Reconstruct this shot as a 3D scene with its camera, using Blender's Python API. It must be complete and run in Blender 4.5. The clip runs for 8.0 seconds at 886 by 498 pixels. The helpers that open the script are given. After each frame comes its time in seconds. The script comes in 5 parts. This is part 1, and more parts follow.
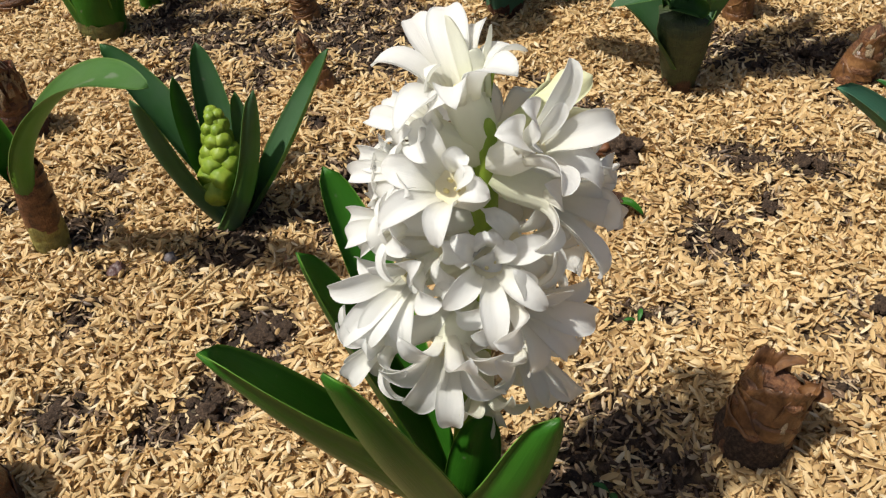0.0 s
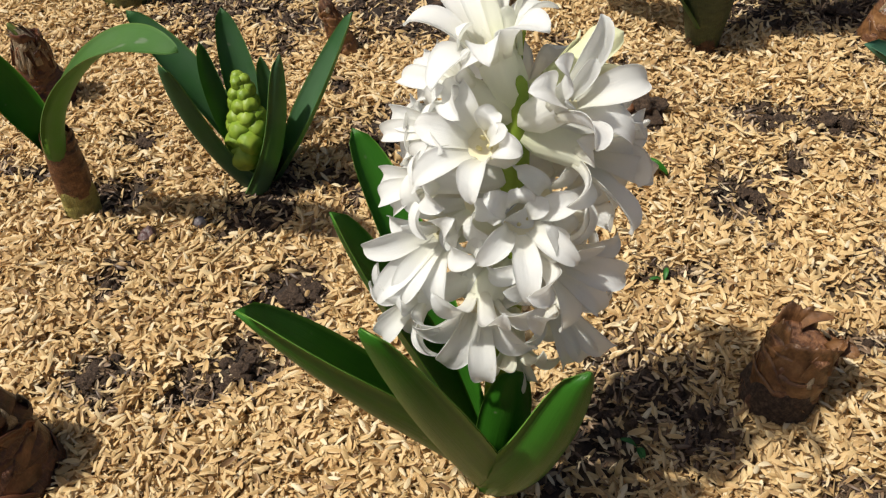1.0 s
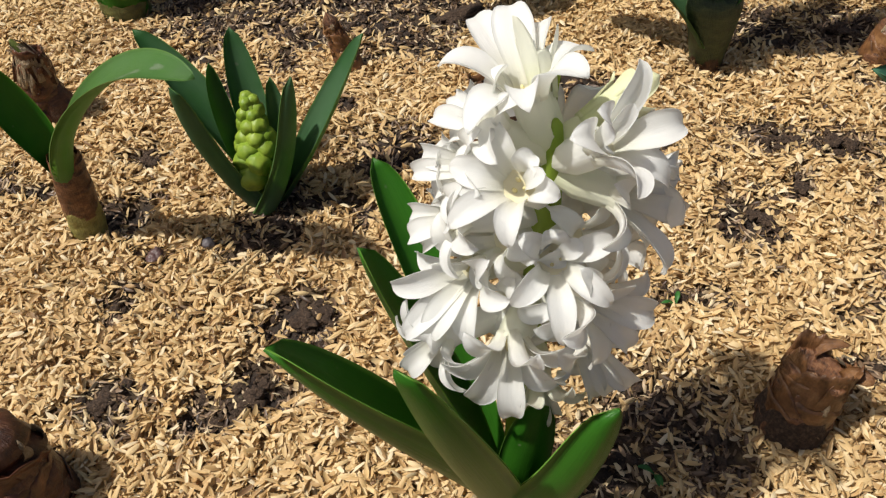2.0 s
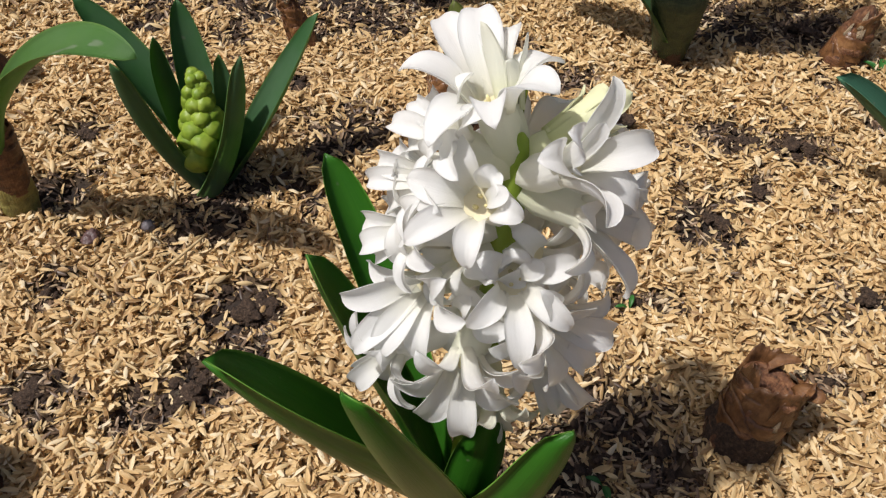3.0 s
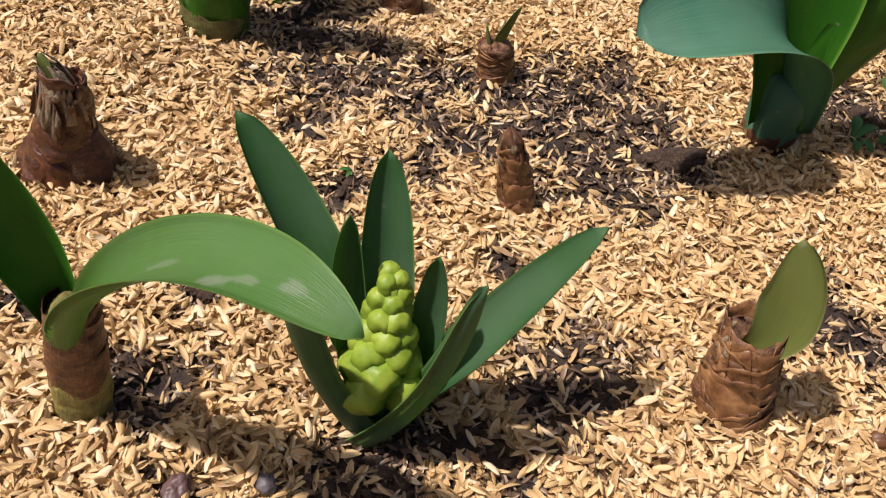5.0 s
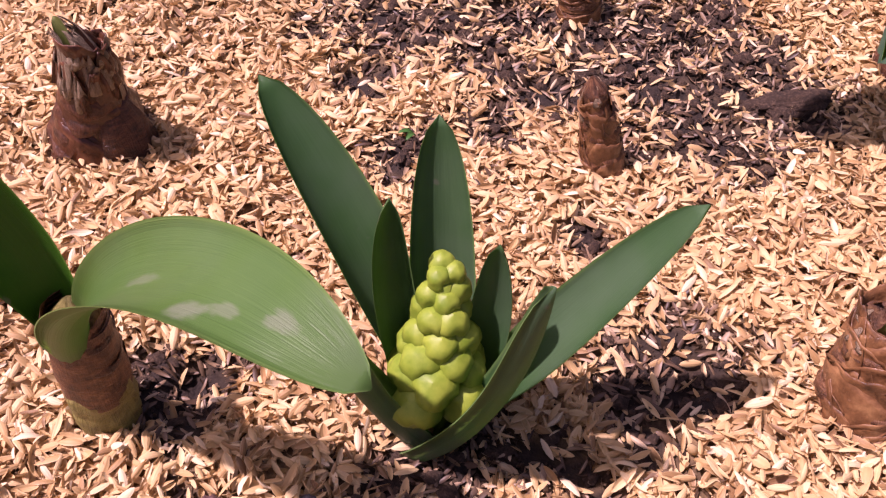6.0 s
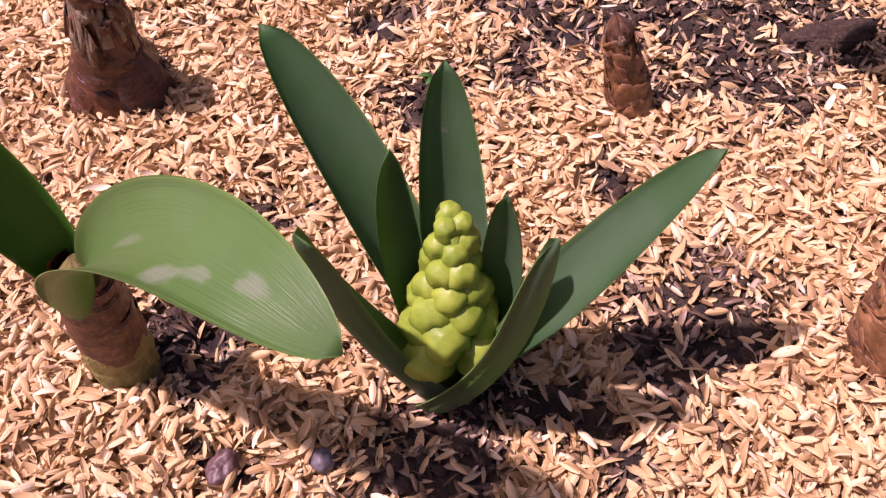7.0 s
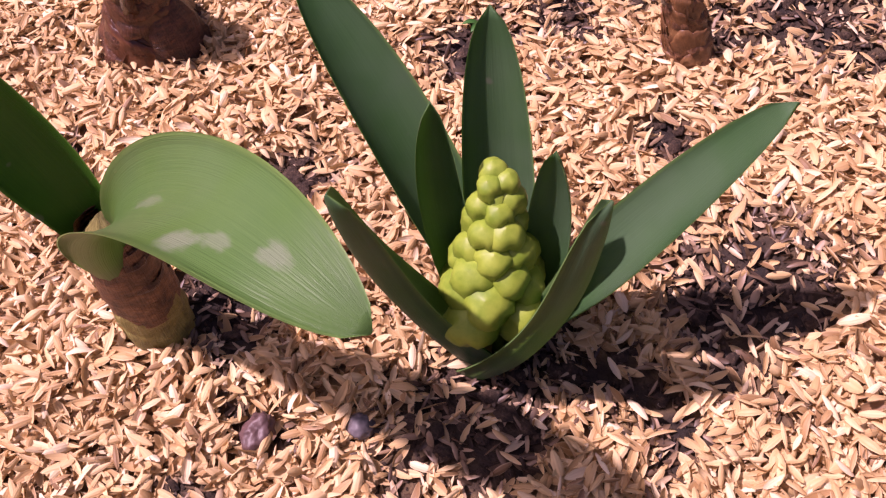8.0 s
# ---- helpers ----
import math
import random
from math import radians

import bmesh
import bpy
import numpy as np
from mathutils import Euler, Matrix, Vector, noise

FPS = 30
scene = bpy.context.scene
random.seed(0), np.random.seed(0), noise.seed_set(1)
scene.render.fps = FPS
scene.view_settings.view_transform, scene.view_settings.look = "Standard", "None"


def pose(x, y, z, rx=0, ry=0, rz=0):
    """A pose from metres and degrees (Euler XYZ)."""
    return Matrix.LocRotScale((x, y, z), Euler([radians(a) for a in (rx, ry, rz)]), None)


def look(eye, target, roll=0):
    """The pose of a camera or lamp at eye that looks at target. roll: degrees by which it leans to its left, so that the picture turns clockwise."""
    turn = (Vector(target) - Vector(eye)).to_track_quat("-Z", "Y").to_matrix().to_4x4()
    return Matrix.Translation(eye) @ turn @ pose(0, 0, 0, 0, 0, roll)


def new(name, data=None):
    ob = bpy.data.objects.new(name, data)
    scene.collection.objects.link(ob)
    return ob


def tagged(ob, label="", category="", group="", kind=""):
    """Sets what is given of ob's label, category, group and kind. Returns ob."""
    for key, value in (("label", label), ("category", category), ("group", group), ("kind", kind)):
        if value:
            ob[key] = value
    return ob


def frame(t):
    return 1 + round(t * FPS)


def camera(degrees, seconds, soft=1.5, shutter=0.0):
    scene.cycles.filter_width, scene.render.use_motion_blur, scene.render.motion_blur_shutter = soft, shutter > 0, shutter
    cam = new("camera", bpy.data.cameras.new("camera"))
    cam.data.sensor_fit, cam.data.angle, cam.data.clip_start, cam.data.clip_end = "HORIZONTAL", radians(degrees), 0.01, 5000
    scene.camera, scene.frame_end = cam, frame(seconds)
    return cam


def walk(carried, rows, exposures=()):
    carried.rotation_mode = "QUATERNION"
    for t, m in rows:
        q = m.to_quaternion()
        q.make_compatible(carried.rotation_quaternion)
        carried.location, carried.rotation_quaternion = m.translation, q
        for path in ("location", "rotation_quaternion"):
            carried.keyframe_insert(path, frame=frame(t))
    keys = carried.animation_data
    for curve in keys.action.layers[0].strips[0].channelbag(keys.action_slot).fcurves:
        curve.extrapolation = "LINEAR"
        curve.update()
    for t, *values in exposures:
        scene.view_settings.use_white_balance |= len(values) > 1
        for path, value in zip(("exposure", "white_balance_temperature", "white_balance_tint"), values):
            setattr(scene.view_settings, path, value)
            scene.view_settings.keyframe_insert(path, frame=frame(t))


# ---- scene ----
cam = camera(52.0, 8.0, soft=1.25)
PATH = [
    (0, (0.106, -0.246, 0.309), (-0.302, 1.175, -1.038), -4.2),
    (0.5, (0.109, -0.255, 0.316), (-0.311, 1.132, -1.062), -4.7),
    (1, (0.103, -0.252, 0.31), (-0.334, 1.112, -1.086), -5.9),
    (1.5, (0.098, -0.248, 0.31), (-0.302, 1.122, -1.091), -4.9),
    (1.7, (0.094, -0.25, 0.315), (-0.31, 1.121, -1.084), -5.3),
    (2.8, (0.077, -0.231, 0.322), (-0.229, 1.123, -1.118), -0.3),
    (3, (0.081, -0.229, 0.319), (-0.191, 1.115, -1.138), 0.7),
    (3.5, (0.071, -0.212, 0.324), (-0.149, 1.124, -1.148), 4.1),
    (3.8, (0.046, -0.19, 0.333), (-0.161, 1.153, -1.134), 7.2),
    (4, (0.028, -0.177, 0.336), (-0.195, 1.177, -1.118), 10.1),
    (4.2, (0.0, -0.152, 0.334), (-0.257, 1.206, -1.112), 11.5),
    (4.5, (-0.035, -0.116, 0.308), (-0.372, 1.255, -1.109), 11.3),
    (4.7, (-0.042, -0.1, 0.283), (-0.393, 1.299, -1.102), 12.3),
    (5.8, (-0.053, -0.045, 0.243), (-0.519, 1.189, -1.26), 3.5),
    (6, (-0.05, -0.038, 0.237), (-0.569, 1.159, -1.278), 3.6),
    (6.2, (-0.033, -0.042, 0.239), (-0.534, 1.127, -1.304), 3.5),
    (6.5, (-0.04, -0.038, 0.247), (-0.597, 1.102, -1.299), 0.1),
    (7, (-0.042, -0.027, 0.234), (-0.622, 1.025, -1.366), -1.6),
    (7.5, (-0.045, -0.017, 0.226), (-0.645, 0.969, -1.407), -3.5),
    (8, (-0.046, -0.018, 0.225), (-0.674, 0.903, -1.435), -5.6),
]
walk(cam, [(t, look(eye, target, roll)) for t, eye, target, roll in PATH],
     exposures=[(0, -0.26, 6290, 8), (1.7, -0.26, 6290, 8), (2.8, -0.33, 6080, 13), (4.0, -0.54, 6080, 12), (4.7, -0.19, 6220, 12), (5.8, 0.21, 6400, 62), (8, 0.20, 6340, 67)])

# ---- light ----
SUN_TO = Vector((-0.50, -0.24, 1.0)).normalized()
world = bpy.data.worlds.new("sky")
world.use_nodes = True
scene.world = world
wn = world.node_tree
sky = wn.nodes.new("ShaderNodeTexSky")
sky.sky_type = "NISHITA"
sky.sun_disc = False
sky.dust_density = 5.0
sky.ozone_density = 0.6
sky.sun_elevation = math.asin(SUN_TO.z)
sky.sun_rotation = math.atan2(SUN_TO.x, SUN_TO.y) % (2 * math.pi)
background = wn.nodes["Background"]
background.inputs["Strength"].default_value = 0.074
wn.links.new(sky.outputs[0], background.inputs["Color"])
sun_data = bpy.data.lights.new("sun", "SUN")
sun_data.energy = 5.6
sun_data.angle = radians(1.4)
sun_data.color = (1.0, 0.94, 0.84)
sun = new("sun", sun_data)
sun.matrix_world = look(SUN_TO * 3, (0, 0, 0))


# ---- materials ----
def material(name):
    m = bpy.data.materials.new(name)
    m.use_nodes = True
    nt = m.node_tree
    return m, nt, nt.nodes["Principled BSDF"], nt.nodes["Material Output"]


def node(nt, kind, **inputs):
    n = nt.nodes.new(kind)
    for key, value in inputs.items():
        n.inputs[key].default_value = value
    return n


def ramp(nt, source, stops, interpolation="LINEAR"):
    n = nt.nodes.new("ShaderNodeValToRGB")
    n.color_ramp.interpolation = interpolation
    els = n.color_ramp.elements
    while len(els) < len(stops):
        els.new(0.5)
    for el, (pos, col) in zip(els, stops):
        el.position = pos
        el.color = (*col, 1)
    nt.links.new(source, n.inputs["Fac"])
    return n.outputs["Color"]


def mix(nt, fac, a, b, blend="MIX"):
    n = nt.nodes.new("ShaderNodeMix")
    n.data_type = "RGBA"
    n.blend_type = blend
    for value, socket in ((fac, n.inputs[0]), (a, n.inputs[6]), (b, n.inputs[7])):
        if isinstance(value, bpy.types.NodeSocket):
            nt.links.new(value, socket)
        elif isinstance(value, (int, float)):
            socket.default_value = value
        else:
            socket.default_value = (*value, 1)
    return n.outputs[2]


def noise_tex(nt, coords, scale, stretch=(1, 1, 1), detail=3.0, rough=0.6):
    mp = nt.nodes.new("ShaderNodeMapping")
    mp.inputs["Scale"].default_value = stretch
    nt.links.new(coords, mp.inputs["Vector"])
    n = node(nt, "ShaderNodeTexNoise", Scale=scale, Detail=detail, Roughness=rough)
    nt.links.new(mp.outputs[0], n.inputs["Vector"])
    return n.outputs["Fac"]


def bump(nt, bsdf, height, distance, strength=0.6):
    n = node(nt, "ShaderNodeBump", Strength=strength, Distance=distance)
    nt.links.new(height, n.inputs["Height"])
    nt.links.new(n.outputs[0], bsdf.inputs["Normal"])
    return n.outputs[0]


def translucent(nt, bsdf, out, colour, amount):
    t = nt.nodes.new("ShaderNodeBsdfTranslucent")
    if isinstance(colour, bpy.types.NodeSocket):
        nt.links.new(colour, t.inputs["Color"])
    else:
        t.inputs["Color"].default_value = (*colour, 1)
    m = nt.nodes.new("ShaderNodeMixShader")
    m.inputs[0].default_value = amount
    nt.links.new(bsdf.outputs[0], m.inputs[1])
    nt.links.new(t.outputs[0], m.inputs[2])
    nt.links.new(m.outputs[0], out.inputs["Surface"])


def leaf_material(name, dark, light, rim, rough, through_light, bloom=0.0):
    """Leaf blade: fine lengthwise veins, blotches, a paler thin margin and a few dusty specks."""
    m, nt, bsdf, out = material(name)
    tc = nt.nodes.new("ShaderNodeTexCoord")
    veins = noise_tex(nt, tc.outputs["UV"], 6.0, (14, 0.5, 1), 2.0)
    blotch = noise_tex(nt, tc.outputs["Object"], 55.0, (1, 1, 1), 4.0)
    col = mix(nt, ramp(nt, veins, [(0.3, (0.15, 0.15, 0.15)), (0.8, (0.8, 0.8, 0.8))]), dark, light)
    col = mix(nt, ramp(nt, blotch, [(0.4, (0, 0, 0)), (0.75, (0.6, 0.6, 0.6))]), col, light)
    # greyish waxy bloom; on the arching leaf it paints the sky's sheen
    if bloom:
        bloom_sheen = noise_tex(nt, tc.outputs["Object"], 22.0, (1, 1, 1), 3.0)
        col = mix(nt, ramp(nt, bloom_sheen, [(0.35, (0, 0, 0)), (0.75, (bloom, bloom, bloom))]), col, (0.19, 0.27, 0.19))
    uv = nt.nodes.new("ShaderNodeSeparateXYZ")
    nt.links.new(tc.outputs["UV"], uv.inputs[0])
    edge = nt.nodes.new("ShaderNodeMath")
    edge.operation = "SUBTRACT"
    nt.links.new(uv.outputs[0], edge.inputs[0])
    edge.inputs[1].default_value = 0.5
    side = nt.nodes.new("ShaderNodeMath")
    side.operation = "ABSOLUTE"
    nt.links.new(edge.outputs[0], side.inputs[0])
    col = mix(nt, ramp(nt, side.outputs[0], [(0.455, (0, 0, 0)), (0.495, (1, 1, 1))]), col, rim)
    specks = noise_tex(nt, tc.outputs["Object"], 160.0, (1, 1, 1), 1.0)
    col = mix(nt, ramp(nt, specks, [(0.74, (0, 0, 0)), (0.80, (0.55, 0.55, 0.55))]), col, (0.28, 0.25, 0.19))
    nt.links.new(col, bsdf.inputs["Base Color"])
    bsdf.inputs["Roughness"].default_value = rough
    bsdf.inputs["Specular IOR Level"].default_value = 0.28
    bump(nt, bsdf, veins, 0.0005, 0.4)
    translucent(nt, bsdf, out, mix(nt, 0.55, col, (0.22, 0.42, 0.03)), through_light)
    return m


LEAF = leaf_material("glossy_leaf", (0.020, 0.105, 0.008), (0.048, 0.18, 0.014), (0.17, 0.36, 0.05), 0.33, 0.2)
LEAF_BUD = leaf_material("bluish_leaf", (0.034, 0.115, 0.034), (0.072, 0.19, 0.062), (0.18, 0.34, 0.10), 0.4, 0.45, 0.5)
LEAF_GREY = leaf_material("glaucous_leaf", (0.034, 0.130, 0.078), (0.072, 0.210, 0.130), (0.13, 0.29, 0.17), 0.42, 0.26, 0.25)
# last value: grey mixed into the colour as sheen from the sky
LEAF_ARCH = leaf_material("arching_leaf", (0.060, 0.17, 0.022), (0.108, 0.24, 0.042), (0.18, 0.32, 0.08), 0.36, 0.36, 0.3)
nt = LEAF_ARCH.node_tree  # chalky scars on the arching leaf
bsdf = nt.nodes["Principled BSDF"]
tc = nt.nodes.new("ShaderNodeTexCoord")
ragged = noise_tex(nt, tc.outputs["UV"], 9.0, (1.0, 2.2, 1), 4.0, 0.6)
blade_col = bsdf.inputs["Base Color"].links[0].from_socket
for u0, v0, wide, long, weight in ((0.80, 0.69, 0.13, 0.035, 0.5), (0.66, 0.745, 0.10, 0.03, 0.38), (0.50, 0.84, 0.13, 0.03, 0.42), (0.50, 0.50, 0.06, 0.05, 0.3)):
    mp = nt.nodes.new("ShaderNodeMapping")
    mp.vector_type = "POINT"
    mp.inputs["Location"].default_value = (-u0 / wide, -v0 / long, 0)
    mp.inputs["Scale"].default_value = (1 / wide, 1 / long, 1)
    nt.links.new(tc.outputs["UV"], mp.inputs["Vector"])
    reach = nt.nodes.new("ShaderNodeVectorMath")
    reach.operation = "LENGTH"
    nt.links.new(mp.outputs[0], reach.inputs[0])
    edge = nt.nodes.new("ShaderNodeMath")
    edge.operation = "MULTIPLY_ADD"
    nt.links.new(ragged, edge.inputs[0])
    edge.inputs[1].default_value = 0.9
    far_ = nt.nodes.new("ShaderNodeMath")
    far_.operation = "MULTIPLY_ADD"
    nt.links.new(reach.outputs["Value"], far_.inputs[0])
    far_.inputs[1].default_value = 0.45
    far_.inputs[2].default_value = -0.1
    nt.links.new(far_.outputs[0], edge.inputs[2])
    blade_col = mix(nt, ramp(nt, edge.outputs[0], [(0.0, (weight, weight, weight)), (0.60, (weight, weight, weight)), (0.84, (0, 0, 0))]), blade_col, (0.34, 0.37, 0.28))
nt.links.new(blade_col, bsdf.inputs["Base Color"])
LEAF_OLIVE = leaf_material("olive_leaf", (0.105, 0.135, 0.028), (0.165, 0.195, 0.050), (0.26, 0.27, 0.11), 0.5, 0.2)


def petal_material(name, base, throat, amount):
    m, nt, bsdf, out = material(name)
    tc = nt.nodes.new("ShaderNodeTexCoord")
    uv = nt.nodes.new("ShaderNodeSeparateXYZ")
    nt.links.new(tc.outputs["UV"], uv.inputs[0])
    veins = noise_tex(nt, tc.outputs["UV"], 5.0, (9, 0.6, 1), 2.0)
    col = mix(nt, ramp(nt, veins, [(0.3, (0, 0, 0)), (0.75, (0.35, 0.35, 0.35))]), base, tuple(c * 0.93 for c in base))
    col = mix(nt, ramp(nt, uv.outputs[1], [(0.0, (1, 1, 1)), (0.42, (0, 0, 0))]), col, throat)
    nt.links.new(col, bsdf.inputs["Base Color"])
    bsdf.inputs["Roughness"].default_value = 0.42
    bsdf.inputs["Specular IOR Level"].default_value = 0.35
    bump(nt, bsdf, veins, 0.0004, 0.45)
    translucent(nt, bsdf, out, (0.985, 0.985, 0.96), amount)
    return m


PETAL = petal_material("white_petal", (0.99, 0.99, 0.98), (0.97, 0.95, 0.80), 0.55)
PETAL_CREAM = petal_material("cream_petal", (0.93, 0.93, 0.78), (0.84, 0.87, 0.54), 0.5)
THROAT = petal_material("cream_throat", (0.95, 0.88, 0.62), (0.93, 0.80, 0.46), 0.4)
PETAL_BUD = petal_material("yellow_green_petal", (0.86, 0.87, 0.55), (0.70, 0.76, 0.32), 0.4)


def plain_plant(name, dark, light, rough, scale, stretch=(1, 1, 1), through_light=0.0):
    m, nt, bsdf, out = material(name)
    tc = nt.nodes.new("ShaderNodeTexCoord")
    n = noise_tex(nt, tc.outputs["Object"], scale, stretch, 4.0)
    col = mix(nt, ramp(nt, n, [(0.3, (0, 0, 0)), (0.72, (1, 1, 1))]), dark, light)
    nt.links.new(col, bsdf.inputs["Base Color"])
    bsdf.inputs["Roughness"].default_value = rough
    bump(nt, bsdf, n, 0.0005, 0.4)
    if through_light:
        translucent(nt, bsdf, out, light, through_light)
    return m


STEM = plain_plant("flower_stem", (0.24, 0.37, 0.03), (0.40, 0.50, 0.075), 0.42, 130, (1, 1, 0.25), 0.35)
BUD = plain_plant("flower_bud", (0.16, 0.27, 0.016), (0.36, 0.46, 0.05), 0.5, 170, (1, 1, 1), 0.14)
POLLEN = plain_plant("anther", (0.66, 0.58, 0.28), (0.8, 0.72, 0.42), 0.7, 400)
SPROUT = plain_plant("seedling", (0.025, 0.11, 0.015), (0.05, 0.19, 0.03), 0.5, 150, (1, 1, 1), 0.2)
STRAW = plain_plant("dry_straw", (0.42, 0.28, 0.12), (0.66, 0.5, 0.27), 0.6, 300, (1, 1, 1))


def sheath_material(name, dark, mid, light, gloss=0.5):
    """Papery bulb scales: rings round the shoot, streaks, peeling pale margins."""
    m, nt, bsdf, out = material(name)
    tc = nt.nodes.new("ShaderNodeTexCoord")
    rings = noise_tex(nt, tc.outputs["UV"], 4.0, (1.5, 3.4, 1), 6.0, 0.7)
    streak = noise_tex(nt, tc.outputs["UV"], 9.0, (6, 0.7, 1), 3.0)
    stain = noise_tex(nt, tc.outputs["Object"], 60.0, (1, 1, 1), 4.0)
    col = ramp(nt, rings, [(0.36, dark), (0.52, mid), (0.72, light)])
    col = mix(nt, ramp(nt, streak, [(0.45, (0, 0, 0)), (0.8, (0.4, 0.4, 0.4))]), col, light)
    col = mix(nt, ramp(nt, stain, [(0.5, (0, 0, 0)), (0.72, (0.8, 0.8, 0.8))]), col, dark)
    nt.links.new(col, bsdf.inputs["Base Color"])
    bsdf.inputs["Roughness"].default_value = gloss
    bump(nt, bsdf, mix(nt, 0.4, rings, streak), 0.002, 1.0)
    return m


SHEATH = sheath_material("brown_bulb_scale", (0.028, 0.011, 0.005), (0.15, 0.060, 0.024), (0.40, 0.23, 0.105))
SHEATH_RED = sheath_material("reddish_bulb_scale", (0.035, 0.013, 0.006), (0.155, 0.060, 0.024), (0.36, 0.19, 0.085))
SHEATH_DARK = sheath_material("dark_bulb_scale", (0.020, 0.008, 0.005), (0.088, 0.032, 0.016), (0.19, 0.082, 0.038), 0.36)
SHEATH_PINK = sheath_material("pinkish_bulb_scale", (0.16, 0.07, 0.045), (0.33, 0.17, 0.11), (0.46, 0.28, 0.19))
SHEATH_GREEN = sheath_material("green_brown_sheath", (0.15, 0.12, 0.035), (0.27, 0.24, 0.06), (0.40, 0.35, 0.12))
# olive leaf base, its colour darkened for the shade under a folded leaf
SHEATH_SHADED = sheath_material("shaded_olive_sheath", (0.02, 0.03, 0.01), (0.045, 0.065, 0.02), (0.09, 0.11, 0.035))
SHEATH_OLIVE = sheath_material("olive_brown_sheath", (0.06, 0.055, 0.015), (0.12, 0.125, 0.032), (0.19, 0.18, 0.055))


def scale_material(name, dark, mid, light, margin, gloss):
    """A loose papery scale: brown streaks along it and a thin dry pale margin at its upper edge."""
    m, nt, bsdf, out = material(name)
    tc = nt.nodes.new("ShaderNodeTexCoord")
    streak = noise_tex(nt, tc.outputs["UV"], 5.0, (5, 0.8, 1), 4.0)
    blot = noise_tex(nt, tc.outputs["Object"], 120.0, (1, 1, 1), 4.0, 0.65)
    col = ramp(nt, blot, [(0.32, dark), (0.52, mid), (0.75, light)])
    col = mix(nt, ramp(nt, streak, [(0.42, (0, 0, 0)), (0.75, (0.5, 0.5, 0.5))]), col, mid)
    uv = nt.nodes.new("ShaderNodeSeparateXYZ")
    nt.links.new(tc.outputs["UV"], uv.inputs[0])
    worn = nt.nodes.new("ShaderNodeMath")
    worn.operation = "MULTIPLY_ADD"
    nt.links.new(blot, worn.inputs[0])
    worn.inputs[1].default_value = 0.62
    nt.links.new(uv.outputs[1], worn.inputs[2])
    col = mix(nt, ramp(nt, worn.outputs[0], [(1.10, (0, 0, 0)), (1.23, (0.8, 0.8, 0.8))]), col, margin)
    nt.links.new(col, bsdf.inputs["Base Color"])
    bsdf.inputs["Roughness"].default_value = gloss
    bump(nt, bsdf, mix(nt, 0.5, blot, streak), 0.0012, 0.8)
    translucent(nt, bsdf, out, col, 0.12)
    return m


SCALE_BROWN = scale_material("brown_loose_scale", (0.034, 0.014, 0.006), (0.20, 0.092, 0.036), (0.42, 0.23, 0.095), (0.70, 0.53, 0.37), 0.33)
SCALE_DARK = scale_material("dark_loose_scale", (0.026, 0.009, 0.005), (0.11, 0.040, 0.019), (0.25, 0.105, 0.048), (0.42, 0.26, 0.15), 0.30)
SCALE_PALE = sheath_material("dry_papery_scale", (0.26, 0.17, 0.09), (0.52, 0.39, 0.24), (0.70, 0.58, 0.41), 0.55)

# rice husks
HUSK, nt, bsdf, out = material("rice_husk")
tc = nt.nodes.new("ShaderNodeTexCoord")
geo = nt.nodes.new("ShaderNodeNewGeometry")
husk_col = ramp(nt, geo.outputs["Random Per Island"], [
    (0.0, (0.180, 0.095, 0.044)), (0.06, (0.400, 0.238, 0.092)), (0.25, (0.590, 0.389, 0.168)),
    (0.60, (0.705, 0.499, 0.232)), (0.86, (0.800, 0.610, 0.327)), (1.0, (0.860, 0.740, 0.510))])
streaks = noise_tex(nt, tc.outputs["UV"], 6.0, (3.2, 0.35, 1), 2.0)
rib = nt.nodes.new("ShaderNodeTexWave")
rib.bands_direction = "X"
rib.inputs["Scale"].default_value = 1.1
rib.inputs["Distortion"].default_value = 0.8
nt.links.new(tc.outputs["UV"], rib.inputs["Vector"])
grain = mix(nt, 0.5, streaks, rib.outputs["Fac"])
husk_col = mix(nt, ramp(nt, grain, [(0.45, (0, 0, 0)), (0.9, (0.16, 0.16, 0.16))]), husk_col, (0.48, 0.29, 0.115))
husk_uv = nt.nodes.new("ShaderNodeSeparateXYZ")
nt.links.new(tc.outputs["UV"], husk_uv.inputs[0])
husk_col = mix(nt, ramp(nt, husk_uv.outputs[0], [(0.0, (0.45, 0.45, 0.45)), (0.16, (0, 0, 0)), (0.84, (0, 0, 0)), (1.0, (0.45, 0.45, 0.45))]), husk_col, (0.88, 0.69, 0.40))
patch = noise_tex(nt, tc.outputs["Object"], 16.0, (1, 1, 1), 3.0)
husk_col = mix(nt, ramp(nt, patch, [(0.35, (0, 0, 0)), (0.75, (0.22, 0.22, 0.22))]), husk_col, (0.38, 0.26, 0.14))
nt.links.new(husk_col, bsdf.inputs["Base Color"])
bsdf.inputs["Roughness"].default_value = 0.55
bsdf.inputs["Specular IOR Level"].default_value = 0.45
bump(nt, bsdf, grain, 0.0003, 0.35)
translucent(nt, bsdf, out, husk_col, 0.2)

HUSK_OLD, nt, bsdf, out = material("weathered_husk")
geo = nt.nodes.new("ShaderNodeNewGeometry")
old_col = ramp(nt, geo.outputs["Random Per Island"], [(0.0, (0.045, 0.025, 0.015)), (0.40, (0.14, 0.085, 0.048)), (0.75, (0.30, 0.20, 0.115)), (1.0, (0.54, 0.42, 0.26))])
nt.links.new(old_col, bsdf.inputs["Base Color"])
